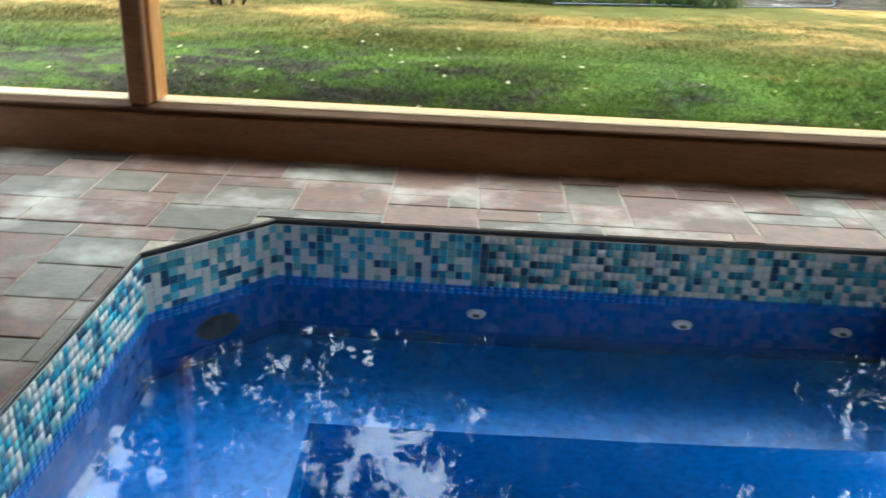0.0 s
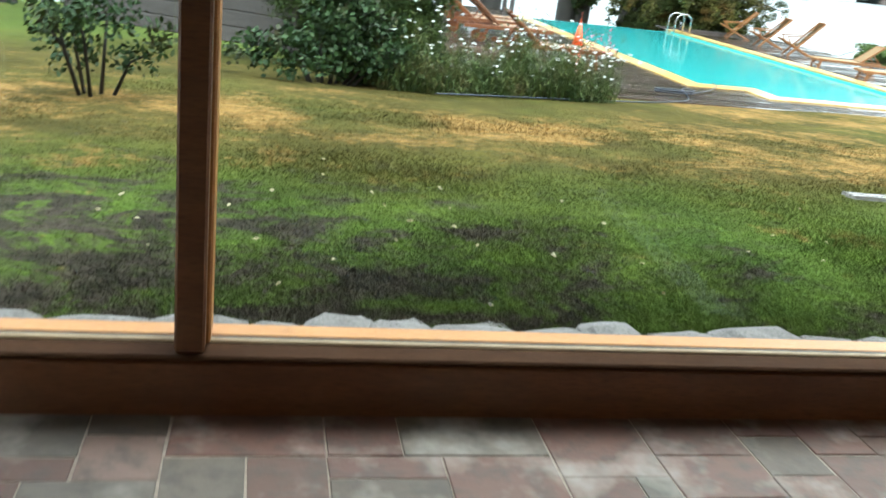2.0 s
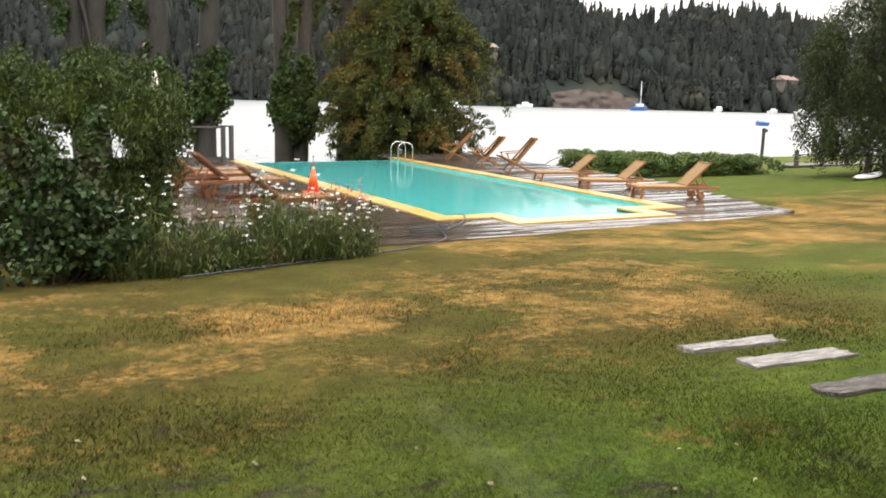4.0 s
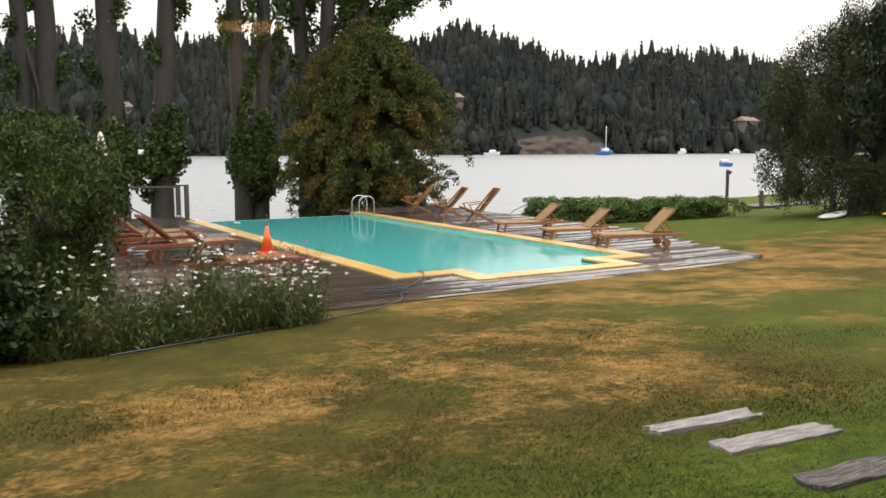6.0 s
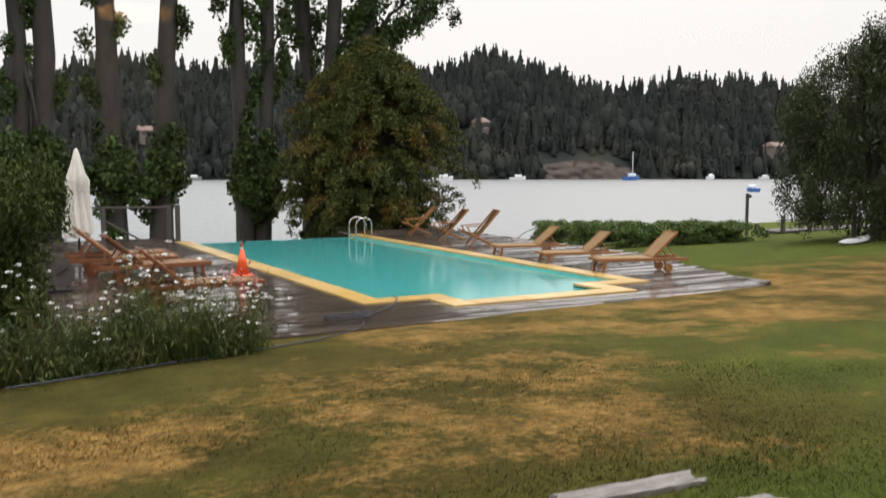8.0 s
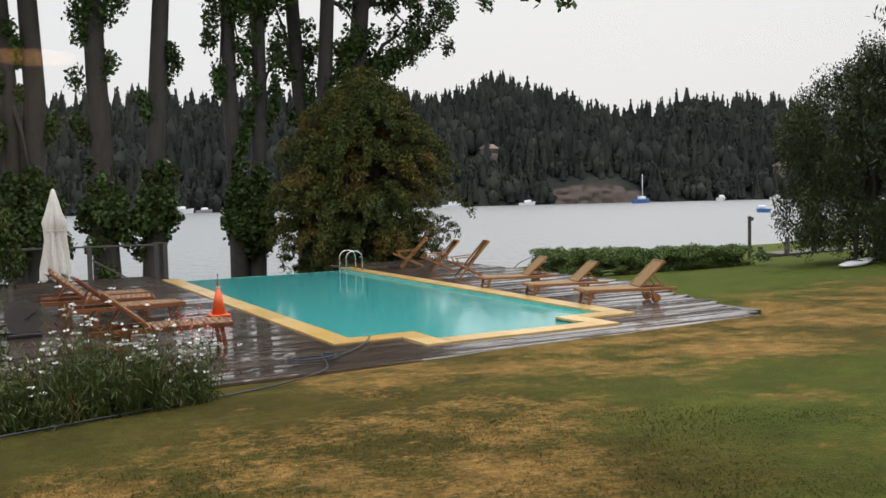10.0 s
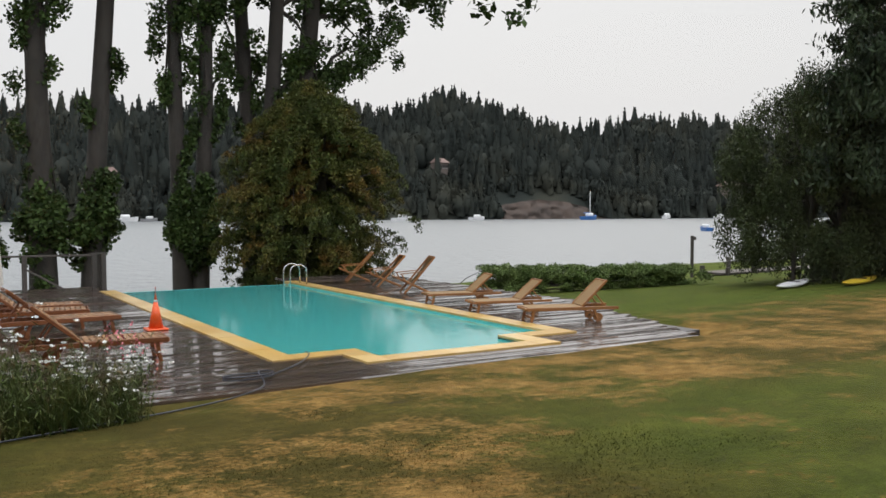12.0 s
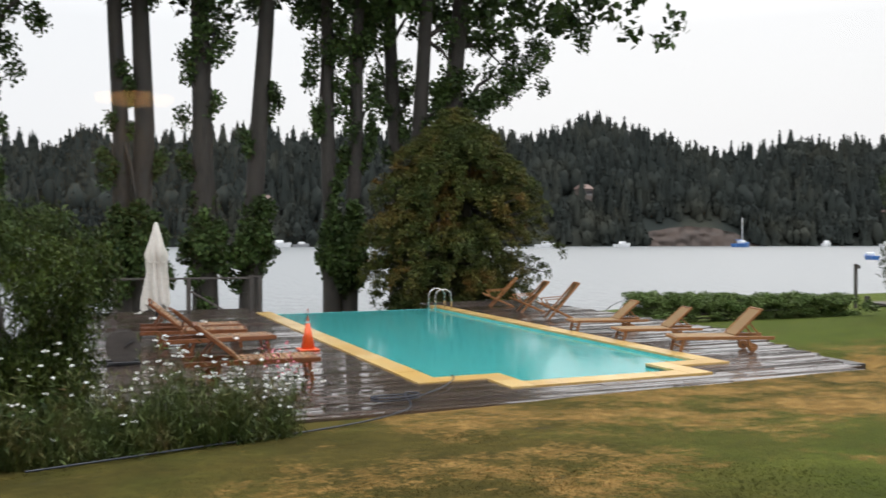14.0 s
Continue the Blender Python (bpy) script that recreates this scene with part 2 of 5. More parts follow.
M_ALU = surf("grey_alloy", (0.35, 0.35, 0.36), (0.45, 0.45, 0.46), 3, 0.5, 0.0, metal=0.6)
M_YELLOW = surf("yellow_kayak", (0.65, 0.45, 0.03), (0.72, 0.52, 0.05), 2, 0.35, 0.0)
M_HOUSE = surf("far_house_wall", (0.13, 0.105, 0.09), (0.18, 0.15, 0.13), 0.3, 0.8, 0.0)
M_ROOF = surf("far_house_roof", (0.16, 0.10, 0.085), (0.2, 0.14, 0.12), 0.4, 0.8, 0.0)

# glass of the big window: clear, thin
M_GLASS, nt, b = bsdf("window_glass")
b.inputs["Roughness"].default_value = 0.0
b.inputs["IOR"].default_value = 1.17
b.inputs["Transmission Weight"].default_value = 1.0
b.inputs["Base Color"].default_value = (0.97, 0.985, 0.98, 1)

# lake: dark body under a rain-dulled surface
M_LAKE, nt, b = bsdf("lake_water")
b.inputs["Base Color"].default_value = (0.15, 0.163, 0.17, 1)
b.inputs["Roughness"].default_value = 0.36
b.inputs["IOR"].default_value = 1.5
bumped(nt, b, noise_at(nt, 0.9, 5, (1, 0.6, 1)), 1.0, 0.5)

# lawn: green turf, straw-dry patches, mud near the house
M_LAWN, nt, b = bsdf("patchy_lawn")
green = mix(nt, between(nt, noise_at(nt, 1.3, 5), 0.35, 0.7), (0.06, 0.10, 0.016), (0.118, 0.17, 0.027))
olive = mix(nt, between(nt, noise_at(nt, 1.1, 5), 0.35, 0.7), (0.056, 0.046, 0.012), (0.105, 0.082, 0.021))
straw = mix(nt, between(nt, noise_at(nt, 4, 5), 0.35, 0.7), (0.19, 0.11, 0.032), (0.36, 0.218, 0.073))
sep = nt.nodes.new("ShaderNodeSeparateXYZ")
nt.links.new(nt.nodes.new("ShaderNodeNewGeometry").outputs["Position"], sep.inputs[0])


def math2(op, a, c):
    n = nt.nodes.new("ShaderNodeMath")
    n.operation = op
    for sock, v in zip(n.inputs, (a, c)):
        if isinstance(v, (int, float)):
            sock.default_value = v
        else:
            nt.links.new(v, sock)
    return n.outputs[0]


far_turf = math2("ADD", between(nt, sep.outputs[1], 5.0, 7.2), math2("MULTIPLY", math2("SUBTRACT", noise_at(nt, 0.3, 3), 0.5), 1.2))
lush = math2("MULTIPLY", between(nt, sep.outputs[0], 4.6, 6.6), between(nt, sep.outputs[1], 11.5, 9.0))
far_turf = math2("MULTIPLY", far_turf, math2("SUBTRACT", 1.0, math2("MULTIPLY", lush, 0.45)))
far_turf = math2("MULTIPLY", far_turf, math2("SUBTRACT", 1.0, math2("MULTIPLY", between(nt, sep.outputs[1], 13.5, 18.5), 0.7)))
green = mix(nt, far_turf, green, olive)
dry_zone = math2("MULTIPLY", between(nt, sep.outputs[1], 5.6, 8.8), between(nt, sep.outputs[1], 19.0, 14.5))
damp = math2("MULTIPLY", between(nt, sep.outputs[1], 9.6, 11.4), between(nt, sep.outputs[0], 6.0, 3.6))
dry_zone = math2("MULTIPLY", dry_zone, math2("SUBTRACT", 1.0, math2("MULTIPLY", math2("MAXIMUM", damp, lush), 0.85)))
dry = math2("ADD", noise_at(nt, 0.75, 8, (1.0, 0.8, 1), 0.75), math2("MULTIPLY", math2("SUBTRACT", dry_zone, 1.0), 0.16))
tuft = noise_at(nt, 17, 7, None, 0.78)
dry = math2("ADD", dry, math2("MULTIPLY", math2("SUBTRACT", tuft, 0.5), 0.5))
col = mix(nt, between(nt, dry, 0.44, 0.55), green, straw)
mud_zone = math2("MULTIPLY", between(nt, sep.outputs[1], 7.2, 4.7), between(nt, sep.outputs[0], 3.5, -1.5))
mud = math2("ADD", noise_at(nt, 2.1, 8, (1, 1.5, 1), 0.8, 0.6), math2("MULTIPLY", math2("SUBTRACT", mud_zone, 1.0), 0.2))
soil = mix(nt, between(nt, noise_at(nt, 9, 5), 0.35, 0.65), (0.032, 0.026, 0.022), (0.07, 0.055, 0.043))
col = mix(nt, between(nt, mud, 0.40, 0.50), col, soil)
col = mix(nt, between(nt, noise_at(nt, 7, 6, None, 0.75), 0.42, 0.62), mix(nt, 0.36, col, (0.02, 0.024, 0.008)), col)
col = mix(nt, between(nt, noise_at(nt, 26, 4), 0.5, 0.72), col, mix(nt, 0.65, col, (0.02, 0.026, 0.007)))
nt.links.new(col, b.inputs["Base Color"])
b.inputs["Roughness"].default_value = 0.95
b.inputs["Specular IOR Level"].default_value = 0.05
bumped(nt, b, noise_at(nt, 24, 5), 1.0, 0.04)


# ---- mesh tools ----
def np_mesh(name, verts, faces):
    me = bpy.data.meshes.new(name)
    verts, faces = np.asarray(verts, np.float32), np.asarray(faces, np.int32)
    me.vertices.add(len(verts))
    me.vertices.foreach_set("co", verts.ravel())
    k = faces.shape[1]
    me.loops.add(faces.size)
    me.loops.foreach_set("vertex_index", faces.ravel())
    me.polygons.add(len(faces))
    me.polygons.foreach_set("loop_start", np.arange(0, faces.size, k, dtype=np.int32))
    me.update(calc_edges=True)
    return me


def mesh_of(name, bm, material, smooth=False):
    me = bpy.data.meshes.new(name)
    bm.normal_update()
    bm.to_mesh(me)
    bm.free()
    me.materials.append(material)
    if smooth:
        for p in me.polygons:
            p.use_smooth = True
    return me


def part(name, bm, material, parent, label="", smooth=False):
    ob = new(name, bm if isinstance(bm, bpy.types.Mesh) else mesh_of(name, bm, material, smooth))
    if parent:
        ob.parent = parent
    return tagged(ob, label)


def empty(name, m, label, category, group="", kind=""):
    ob = new(name)
    ob.empty_display_size = 0.2
    ob.matrix_basis = m
    return tagged(ob, label, category, group, kind)


def add_box(bm, x0, x1, y0, y1, z0, z1, bevel=0.0, m=None):
    r = bmesh.ops.create_cube(bm, size=1.0)
    vs = r["verts"]
    bmesh.ops.scale(bm, vec=(x1 - x0, y1 - y0, z1 - z0), verts=vs)
    bmesh.ops.translate(bm, vec=((x0 + x1) / 2, (y0 + y1) / 2, (z0 + z1) / 2), verts=vs)
    if bevel:
        es = list({e for v in vs for e in v.link_edges})
        g = bmesh.ops.bevel(bm, geom=es, offset=bevel, segments=1, affect="EDGES")
        vs = list({v for f in g["faces"] for v in f.verts} | {v for v in vs if v.is_valid})
    if m is not None:
        bmesh.ops.transform(bm, matrix=m, verts=vs)
    return vs


def box(x0, x1, y0, y1, z0, z1, bevel=0.004, m=None):
    bm = bmesh.new()
    add_box(bm, x0, x1, y0, y1, z0, z1, bevel, m)
    return bm


def tube_arrays(path, radii, n=8, closed=True):
    """Rings along a path; returns vertices and quads."""
    path = [Vector(p) for p in path]
    V, F = [], []
    side = None
    for i, p in enumerate(path):
        d = (path[min(i + 1, len(path) - 1)] - path[max(i - 1, 0)]).normalized()
        if side is None:
            side = d.orthogonal().normalized()
        side = (side - d * side.dot(d)).normalized()
        up = d.cross(side)
        for k in range(n):
            a = 2 * math.pi * k / n
            V.append(tuple(p + (side * math.cos(a) + up * math.sin(a)) * radii[i]))
        if i:
            for k in range(n):
                k2 = (k + 1) % n
                F.append(((i - 1) * n + k, (i - 1) * n + k2, i * n + k2, i * n + k))
    return V, F


def tubes(name, runs, material, n=8):
    V, F = [], []
    for path, radii in runs:
        if not isinstance(radii, (list, tuple)):
            radii = [radii] * len(path)
        v, f = tube_arrays(path, radii, n)
        base = len(V)
        V += v
        F += [tuple(i + base for i in q) for q in f]
        for ring, flip in ((0, True), (len(path) - 1, False)):
            c = len(V)
            V.append(tuple(path[ring]))
            for k in range(n):
                a, b2 = base + ring * n + k, base + ring * n + (k + 1) % n
                F.append((c, b2, a, a) if flip else (c, a, b2, b2))
    me = bpy.data.meshes.new(name)
    me.from_pydata(V, [], [tuple(dict.fromkeys(q)) for q in F])
    me.materials.append(material)
    for p in me.polygons:
        p.use_smooth = True
    me.update()
    return me


def leaf_mesh(name, pts, size, material, rng, aspect=0.55, droop=0.0):
    """One small rhombic leaf at every point, turned at random."""
    n = len(pts)
    u = rng.normal(size=(n, 3))
    u[:, 2] -= droop
    u /= np.linalg.norm(u, axis=1)[:, None]
    w = rng.normal(size=(n, 3))
    v = np.cross(u, w)
    v /= np.linalg.norm(v, axis=1)[:, None] + 1e-9
    s = size * rng.uniform(0.6, 1.35, size=(n, 1))
    V = np.stack([pts - u * s, pts + v * s * aspect, pts + u * s, pts - v * s * aspect], 1).reshape(-1, 3)
    me = np_mesh(name, V, np.arange(4 * n).reshape(-1, 4))
    me.materials.append(material)
    return me


def blob(rng, centre, radii, n):
    """Points in a soft-edged ellipsoid."""
    d = rng.normal(size=(n, 3))
    d /= np.linalg.norm(d, axis=1)[:, None]
    r = rng.uniform(0.02, 1.0, size=(n, 1)) ** 0.5 * rng.uniform(0.75, 1.2, size=(n, 1))
    return np.asarray(centre) + d * r * np.asarray(radii)


# ---- ground ----
def ground_z(x, y):
    y0 = 14 + 0.2 * (x - 6)
    if y < 5:
        z = 0.04
    elif y < y0:
        z = 0.04 - 0.66 * (y - 5) / (y0 - 5)
    else:
        z = -0.62 - 0.08 * (y - y0)
    if x < 1 and y > 8:
        z += min(1.0, (1 - x) / 4) * 0.12 * min(1, (y - 8) / 4)
    return max(z, -4.0)


PX0, PX1, PY0, PY1 = 5.95, 11.75, 14.3, 28.2   # the outdoor pool's pit


def build_ground():
    xs = np.concatenate([np.linspace(-400, -12, 14), np.linspace(-10, 50, 121), np.linspace(55, 500, 16)])
    ys = np.concatenate([np.linspace(3.5, 50, 94), np.linspace(56, 330, 8)])
    V = []
    for y in ys:
        for x in xs:
            z = ground_z(min(max(x, -20), 60), y)
            z += 0.02 * noise.noise(Vector((x * 0.7, y * 0.7, 0))) + 0.012 * noise.noise(Vector((x * 2.3, y * 2.3, 4)))
            if PX0 - 0.6 < x < PX1 + 2.5 and 13.9 < y < 31 or 1.5 < x < 7 and 13.9 < y < 31:
                z = min(z, -0.8)
            if PX0 - 0.6 < x < PX1 + 0.6 and PY0 - 0.2 < y < PY1 + 0.6:
                z = -2.6
            V.append((x, y, z))
    nx = len(xs)
    F = [(j * nx + i, j * nx + i + 1, (j + 1) * nx + i + 1, (j + 1) * nx + i) for j in range(len(ys) - 1) for i in range(nx - 1)]
    me = np_mesh("ground", V, F)
    me.materials.append(M_LAWN)
    for p in me.polygons:
        p.use_smooth = True
    tagged(new("ground", me), "patchy green and straw-dry lawn sloping to a lake", "lawn", kind="structure")
    me = np_mesh("lake", [(-900, 30, -3), (1400, 30, -3), (1400, 900, -3), (-900, 900, -3)], [(0, 1, 2, 3)])
    me.materials.append(M_LAKE)
    tagged(new("water", me), "pale grey rain-dulled lake", "lake", kind="structure")


build_ground()


# ---- the room ----
WY = 3.32                       # inner face of the window wall
RX0, RX1, RY0, H = -4.2, 5.2, -3.4, 2.75
SX0, SX1, SY0, SY1 = -0.93, 1.46, -1.1, 2.73   # the spa's rim
CH = 0.33                       # its cut corner
SPA = [(SX0, SY0), (SX1, SY0), (SX1, SY1), (SX0 + CH, SY1), (SX0, SY1 - CH)]
WATER_Z, BENCH_Z, PIT_Z = -0.20, -0.68, -1.15


def prism(poly, z0, z1):
    bm = bmesh.new()
    lo = [bm.verts.new((x, y, z0)) for x, y in poly]
    hi = [bm.verts.new((x, y, z1)) for x, y in poly]
    bm.faces.new(lo[::-1])
    bm.faces.new(hi)
    n = len(poly)
    for i in range(n):
        bm.faces.new((lo[i], lo[(i + 1) % n], hi[(i + 1) % n], hi[i]))
    return bm


def setting(name, bm, material, label, category, smooth=False):
    return tagged(part(name, bm, material, None, "", smooth), label, category, kind="structure")


def ring(outer, inner, z0, z1):
    """A slab with a hole; outer is a rectangle."""
    bm = bmesh.new()
    x0, x1, y0, y1 = outer
    ix0, ix1 = min(p[0] for p in inner), max(p[0] for p in inner)
    iy0, iy1 = min(p[1] for p in inner), max(p[1] for p in inner)
    add_box(bm, x0, ix0, y0, y1, z0, z1)
    add_box(bm, ix1, x1, y0, y1, z0, z1)
    add_box(bm, ix0, ix1, y0, iy0, z0, z1)
    add_box(bm, ix0, ix1, iy1, y1, z0, z1)
    return bm


floor = setting("floor", ring((RX0, RX1, RY0, 3.45), SPA, -0.12, -0.0035), M_GROUT, "pale grout bed under slate floor tiles", "floor")
corner_bm = prism([(SX0, SY1 - CH), (SX0 + CH, SY1), (SX0, SY1)], -0.12, -0.0035)
part("corner_bed", corner_bm, M_GROUT, floor)

# window wall: bottom board, mullions, glass, sill
MULLIONS = [(-1.285, -1.205), (2.62, 2.70)]
setting("wall_back", box(RX0, RX1, RY0 - 0.15, RY0, -0.1, H), M_WHITE, "white plastered back wall", "wall")
setting("wall_west", box(RX0 - 0.15, RX0, RY0 - 0.15, 3.46, -0.1, H), M_WHITE, "white plastered side wall", "wall")
setting("wall_east", box(RX1, RX1 + 0.15, RY0 - 0.15, 3.46, -0.1, H), M_WHITE, "white plastered side wall", "wall")
setting("ceiling", box(RX0 - 0.15, RX1 + 0.15, RY0 - 0.15, 3.9, H, H + 0.12), M_WHITE, "white plastered ceiling", "ceiling")
# Out-of-view upper storey, eaves and flanking walls, added to shade the ground outside.
setting("shade_wall_upper", box(-9, 10, -6, 3.56, H + 0.125, 6.2), M_CEIL, "unseen pine-clad upper storey, added to block sky light", "wall")
setting("eaves", box(-9.5, 10.5, 3.565, 4.1, H + 0.2, H + 0.34, 0.02), M_CEIL, "unseen pine overhang, added to shade the ground outside", "eaves")
setting("shade_wall_east", box(RX1 + 0.155, 10, 3.2, 3.5, -0.3, H + 0.12), M_CEIL, "unseen pine-clad outer wall, added to block sky light", "wall")
setting("shade_wall_west", box(-9, RX0 - 0.155, 3.2, 3.5, -0.3, H + 0.12), M_CEIL, "unseen pine-clad outer wall, added to block sky light", "wall")
column = box(-2.75, -1.85, 2.88, 3.262, -0.01, H, 0.012)
setting("column", column, M_WHITE, "white plastered pillar beside the window", "pillar")

win = empty("window_1", pose(0, 0, 0), "large pine-framed picture window, closed", "window", kind="structure")
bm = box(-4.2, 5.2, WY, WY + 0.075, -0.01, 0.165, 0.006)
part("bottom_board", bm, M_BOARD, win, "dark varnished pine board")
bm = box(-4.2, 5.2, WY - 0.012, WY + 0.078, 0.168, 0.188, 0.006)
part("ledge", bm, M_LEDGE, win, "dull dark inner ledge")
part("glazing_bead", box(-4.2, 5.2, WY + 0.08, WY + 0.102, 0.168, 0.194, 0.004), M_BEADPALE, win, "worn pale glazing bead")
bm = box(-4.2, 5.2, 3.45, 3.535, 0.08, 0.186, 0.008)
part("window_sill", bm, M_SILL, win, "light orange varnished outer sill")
bm = box(-4.2, 5.2, WY, 3.56, 2.35, H, 0.01)
part("top_rail", bm, M_WOOD, win)
part("glazing_strip", box(-4.2, 5.2, 3.424, 3.436, 0.180, 0.192, 0.002), M_BLACK, win, "thin dark glazing seal")
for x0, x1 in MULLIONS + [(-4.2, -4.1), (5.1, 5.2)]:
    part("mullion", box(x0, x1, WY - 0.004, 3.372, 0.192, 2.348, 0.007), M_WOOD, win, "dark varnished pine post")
    # Paler wood stands in for daylight on the post's outer side face.
    part("lit_side_bead", box(x0 + 0.006, x1 + 0.012, 3.374, 3.50, 0.192, 2.348, 0.006), M_SILL, win, "pale pine strip with daylight on the post side coloured in")
edges = [-4.1, -1.285, -1.205, 2.62, 2.70, 5.1]
for a, c in zip(edges[::2], edges[1::2]):
    p = part("pane", box(a + 0.02, c - 0.02, 3.44, 3.446, 0.18, 2.36, 0), M_GLASS, win, "clear glass pane")
    p.visible_shadow = False



def pendant():
    t = empty("pendant_lamp", pose(1.8, -2.9, 2.5), "flat amber-glowing pendant lamp hanging indoors", "pendant lamp")
    part("cord", tubes("cord", [([(0, 0, 0.06), (0, 0, H - 2.5)], 0.006)], M_BLACK, 8), M_BLACK, t)
    part("shade", tubes("shade", [([(0, 0, 0.03), (0, 0, 0.08)], [0.28, 0.08])], M_WOOD, 24), M_WOOD, t, "dark flat shade")
    m, nt, b = bsdf("amber_glass")
    b.inputs["Base Color"].default_value = (0.9, 0.5, 0.15, 1)
    b.inputs["Emission Color"].default_value = (1.0, 0.52, 0.16, 1)
    b.inputs["Emission Strength"].default_value = 8.0
    part("diffuser", tubes("diffuser", [([(0, 0, -0.012), (0, 0, 0.026)], [0.24, 0.26])], m, 24), m, t, "glowing amber glass")


pendant()

# stone footing outside the window
rng = np.random.default_rng(3)
x = -4.2
footing = empty("stone_footing", pose(0, 3.6, 0), "rough grey stone edging along the house wall", "edging", kind="structure")
while x < 5.2:
    w = rng.uniform(0.14, 0.42)
    bm = bmesh.new()
    bmesh.ops.create_icosphere(bm, subdivisions=3, radius=0.5)
    deep, tall = rng.uniform(0.25, 0.36), rng.uniform(0.12, 0.19)
    for v in bm.verts:
        q = v.co.copy()
        v.co = Vector((math.copysign(abs(q.x * 2) ** 0.55 / 2, q.x), math.copysign(abs(q.y * 2) ** 0.6 / 2, q.y), math.copysign(abs(q.z * 2) ** 0.7 / 2, q.z)))
        v.co += 0.15 * noise.noise_vector(q * 2.2 + Vector((x, 0, 0))) + 0.06 * noise.noise_vector(q * 6 + Vector((0, x, 0)))
        v.co = Vector((v.co.x * (w + 0.07), v.co.y * deep, v.co.z * tall))
    ob = part("stone", bm, M_STONE, footing, smooth=False)
    ob.location = (x + w / 2, 0.085 + rng.uniform(-0.015, 0.03), 0.02 + rng.uniform(-0.02, 0.015))
    x += w

# spa shell under the water
spa = empty("spa_pool", pose(0, 0, 0), "sunken blue-tiled spa pool with mosaic band", "spa pool", kind="structure")
bm = bmesh.new()
n = len(SPA)
top = [bm.verts.new((x, y, -0.02)) for x, y in SPA]
low = [bm.verts.new((x, y, BENCH_Z)) for x, y in SPA]
for i in range(n):
    bm.faces.new((top[i], top[(i + 1) % n], low[(i + 1) % n], low[i]))
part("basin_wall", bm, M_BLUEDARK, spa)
PIT = (-0.41, 1.46, -0.5, 2.25)
bm = bmesh.new()
add_box(bm, SX0 - 0.02, PIT[0], SY0, SY1 + 0.02, PIT_Z - 0.1, BENCH_Z, 0.0)
add_box(bm, PIT[0], SX1 + 0.02, PIT[3], SY1 + 0.02, PIT_Z - 0.1, BENCH_Z, 0.0)
add_box(bm, PIT[0], SX1 + 0.02, SY0, PIT[2], PIT_Z - 0.1, BENCH_Z, 0.0)
part("bench", bm, M_BLUE, spa)
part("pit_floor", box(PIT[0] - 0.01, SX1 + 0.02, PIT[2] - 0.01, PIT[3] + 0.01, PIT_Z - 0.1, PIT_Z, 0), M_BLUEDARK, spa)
me = np_mesh("spa_water", [(x, y, WATER_Z) for x, y in SPA], [tuple(range(5))])
me.materials.append(M_SPAWATER)
w = tagged(new("spa_water", me), "still clear blue spa water", "water", kind="structure")
w.visible_shadow = False


def jet(x, z):
    """A white ring nozzle on the far wall."""
    bm = bmesh.new()
    for r0, r1, y0 in ((0.034, 0.016, 0.0), (0.016, 0.008, 0.004)):
        c = bmesh.ops.create_cone(bm, cap_ends=True, segments=20, radius1=r0, radius2=r0 * 0.85, depth=0.014)
        bmesh.ops.transform(bm, matrix=pose(x, SY1 - 0.008 - y0, z, 90), verts=c["verts"])
    j = part("jet_nozzle", bm, M_BOATW, spa, "white ring jet nozzle")
    c = bmesh.new()
    q = bmesh.ops.create_cone(c, cap_ends=True, segments=16, radius1=0.013, radius2=0.013, depth=0.012)
    bmesh.ops.transform(c, matrix=pose(x, SY1 - 0.016, z, 90), verts=q["verts"])
    part("nozzle_hole", c, M_BLACK, j, "dark nozzle opening")


jet(0.075, -0.44)
jet(0.77, -0.44)
jet(1.3, -0.44)
bm = bmesh.new()
c = bmesh.ops.create_cone(bm, cap_ends=True, segments=24, radius1=0.078, radius2=0.068, depth=0.02)
bmesh.ops.transform(bm, matrix=pose(SX0 + CH / 2 + 0.01, SY1 - CH / 2 - 0.01, -0.46, 90, 0, 45), verts=c["verts"])
part("underwater_lamp", bm, M_BLACK, spa, "black round underwater lamp, off")
bm = bmesh.new()
c = bmesh.ops.create_cone(bm, cap_ends=True, segments=20, radius1=0.034, radius2=0.03, depth=0.02)
bmesh.ops.transform(bm, matrix=pose(SX0 + 0.01, 1.5, -0.42, 0, 90, 0), verts=c["verts"])
part("side_nozzle", bm, M_BOATW, spa, "white ring jet nozzle")

# rim: thin dark edge of the slabs
for i in range(n):
    a, c = Vector(SPA[i]), Vector(SPA[(i + 1) % n])
    d = (c - a).normalized()
    ang = math.degrees(math.atan2(d.y, d.x))
    L = (c - a).length
    part("rim_edge", box(0, L, -0.012, 0.006, -0.022, -0.006, 0.003, pose(a.x, a.y, 0, 0, 0, ang)), M_BLACK, spa, "thin dark slab edge")


# ---- the outdoor pool and deck ----
DZ = -0.60
COPE = 0.40
INNER = [(6.42, 15.82), (7.52, 15.82), (7.52, 15.0), (10.25, 15.0), (10.25, 15.82), (11.28, 15.82), (11.28, 27.9), (6.42, 27.9)]
pool = empty("swimming_pool", pose(0, 0, 0), "turquoise infinity pool with yellow stone coping", "swimming pool", kind="structure")
bm = bmesh.new()
top = [bm.verts.new((x, y, DZ - 0.02)) for x, y in INNER]
low = [bm.verts.new((x, y, -2.1)) for x, y in INNER]
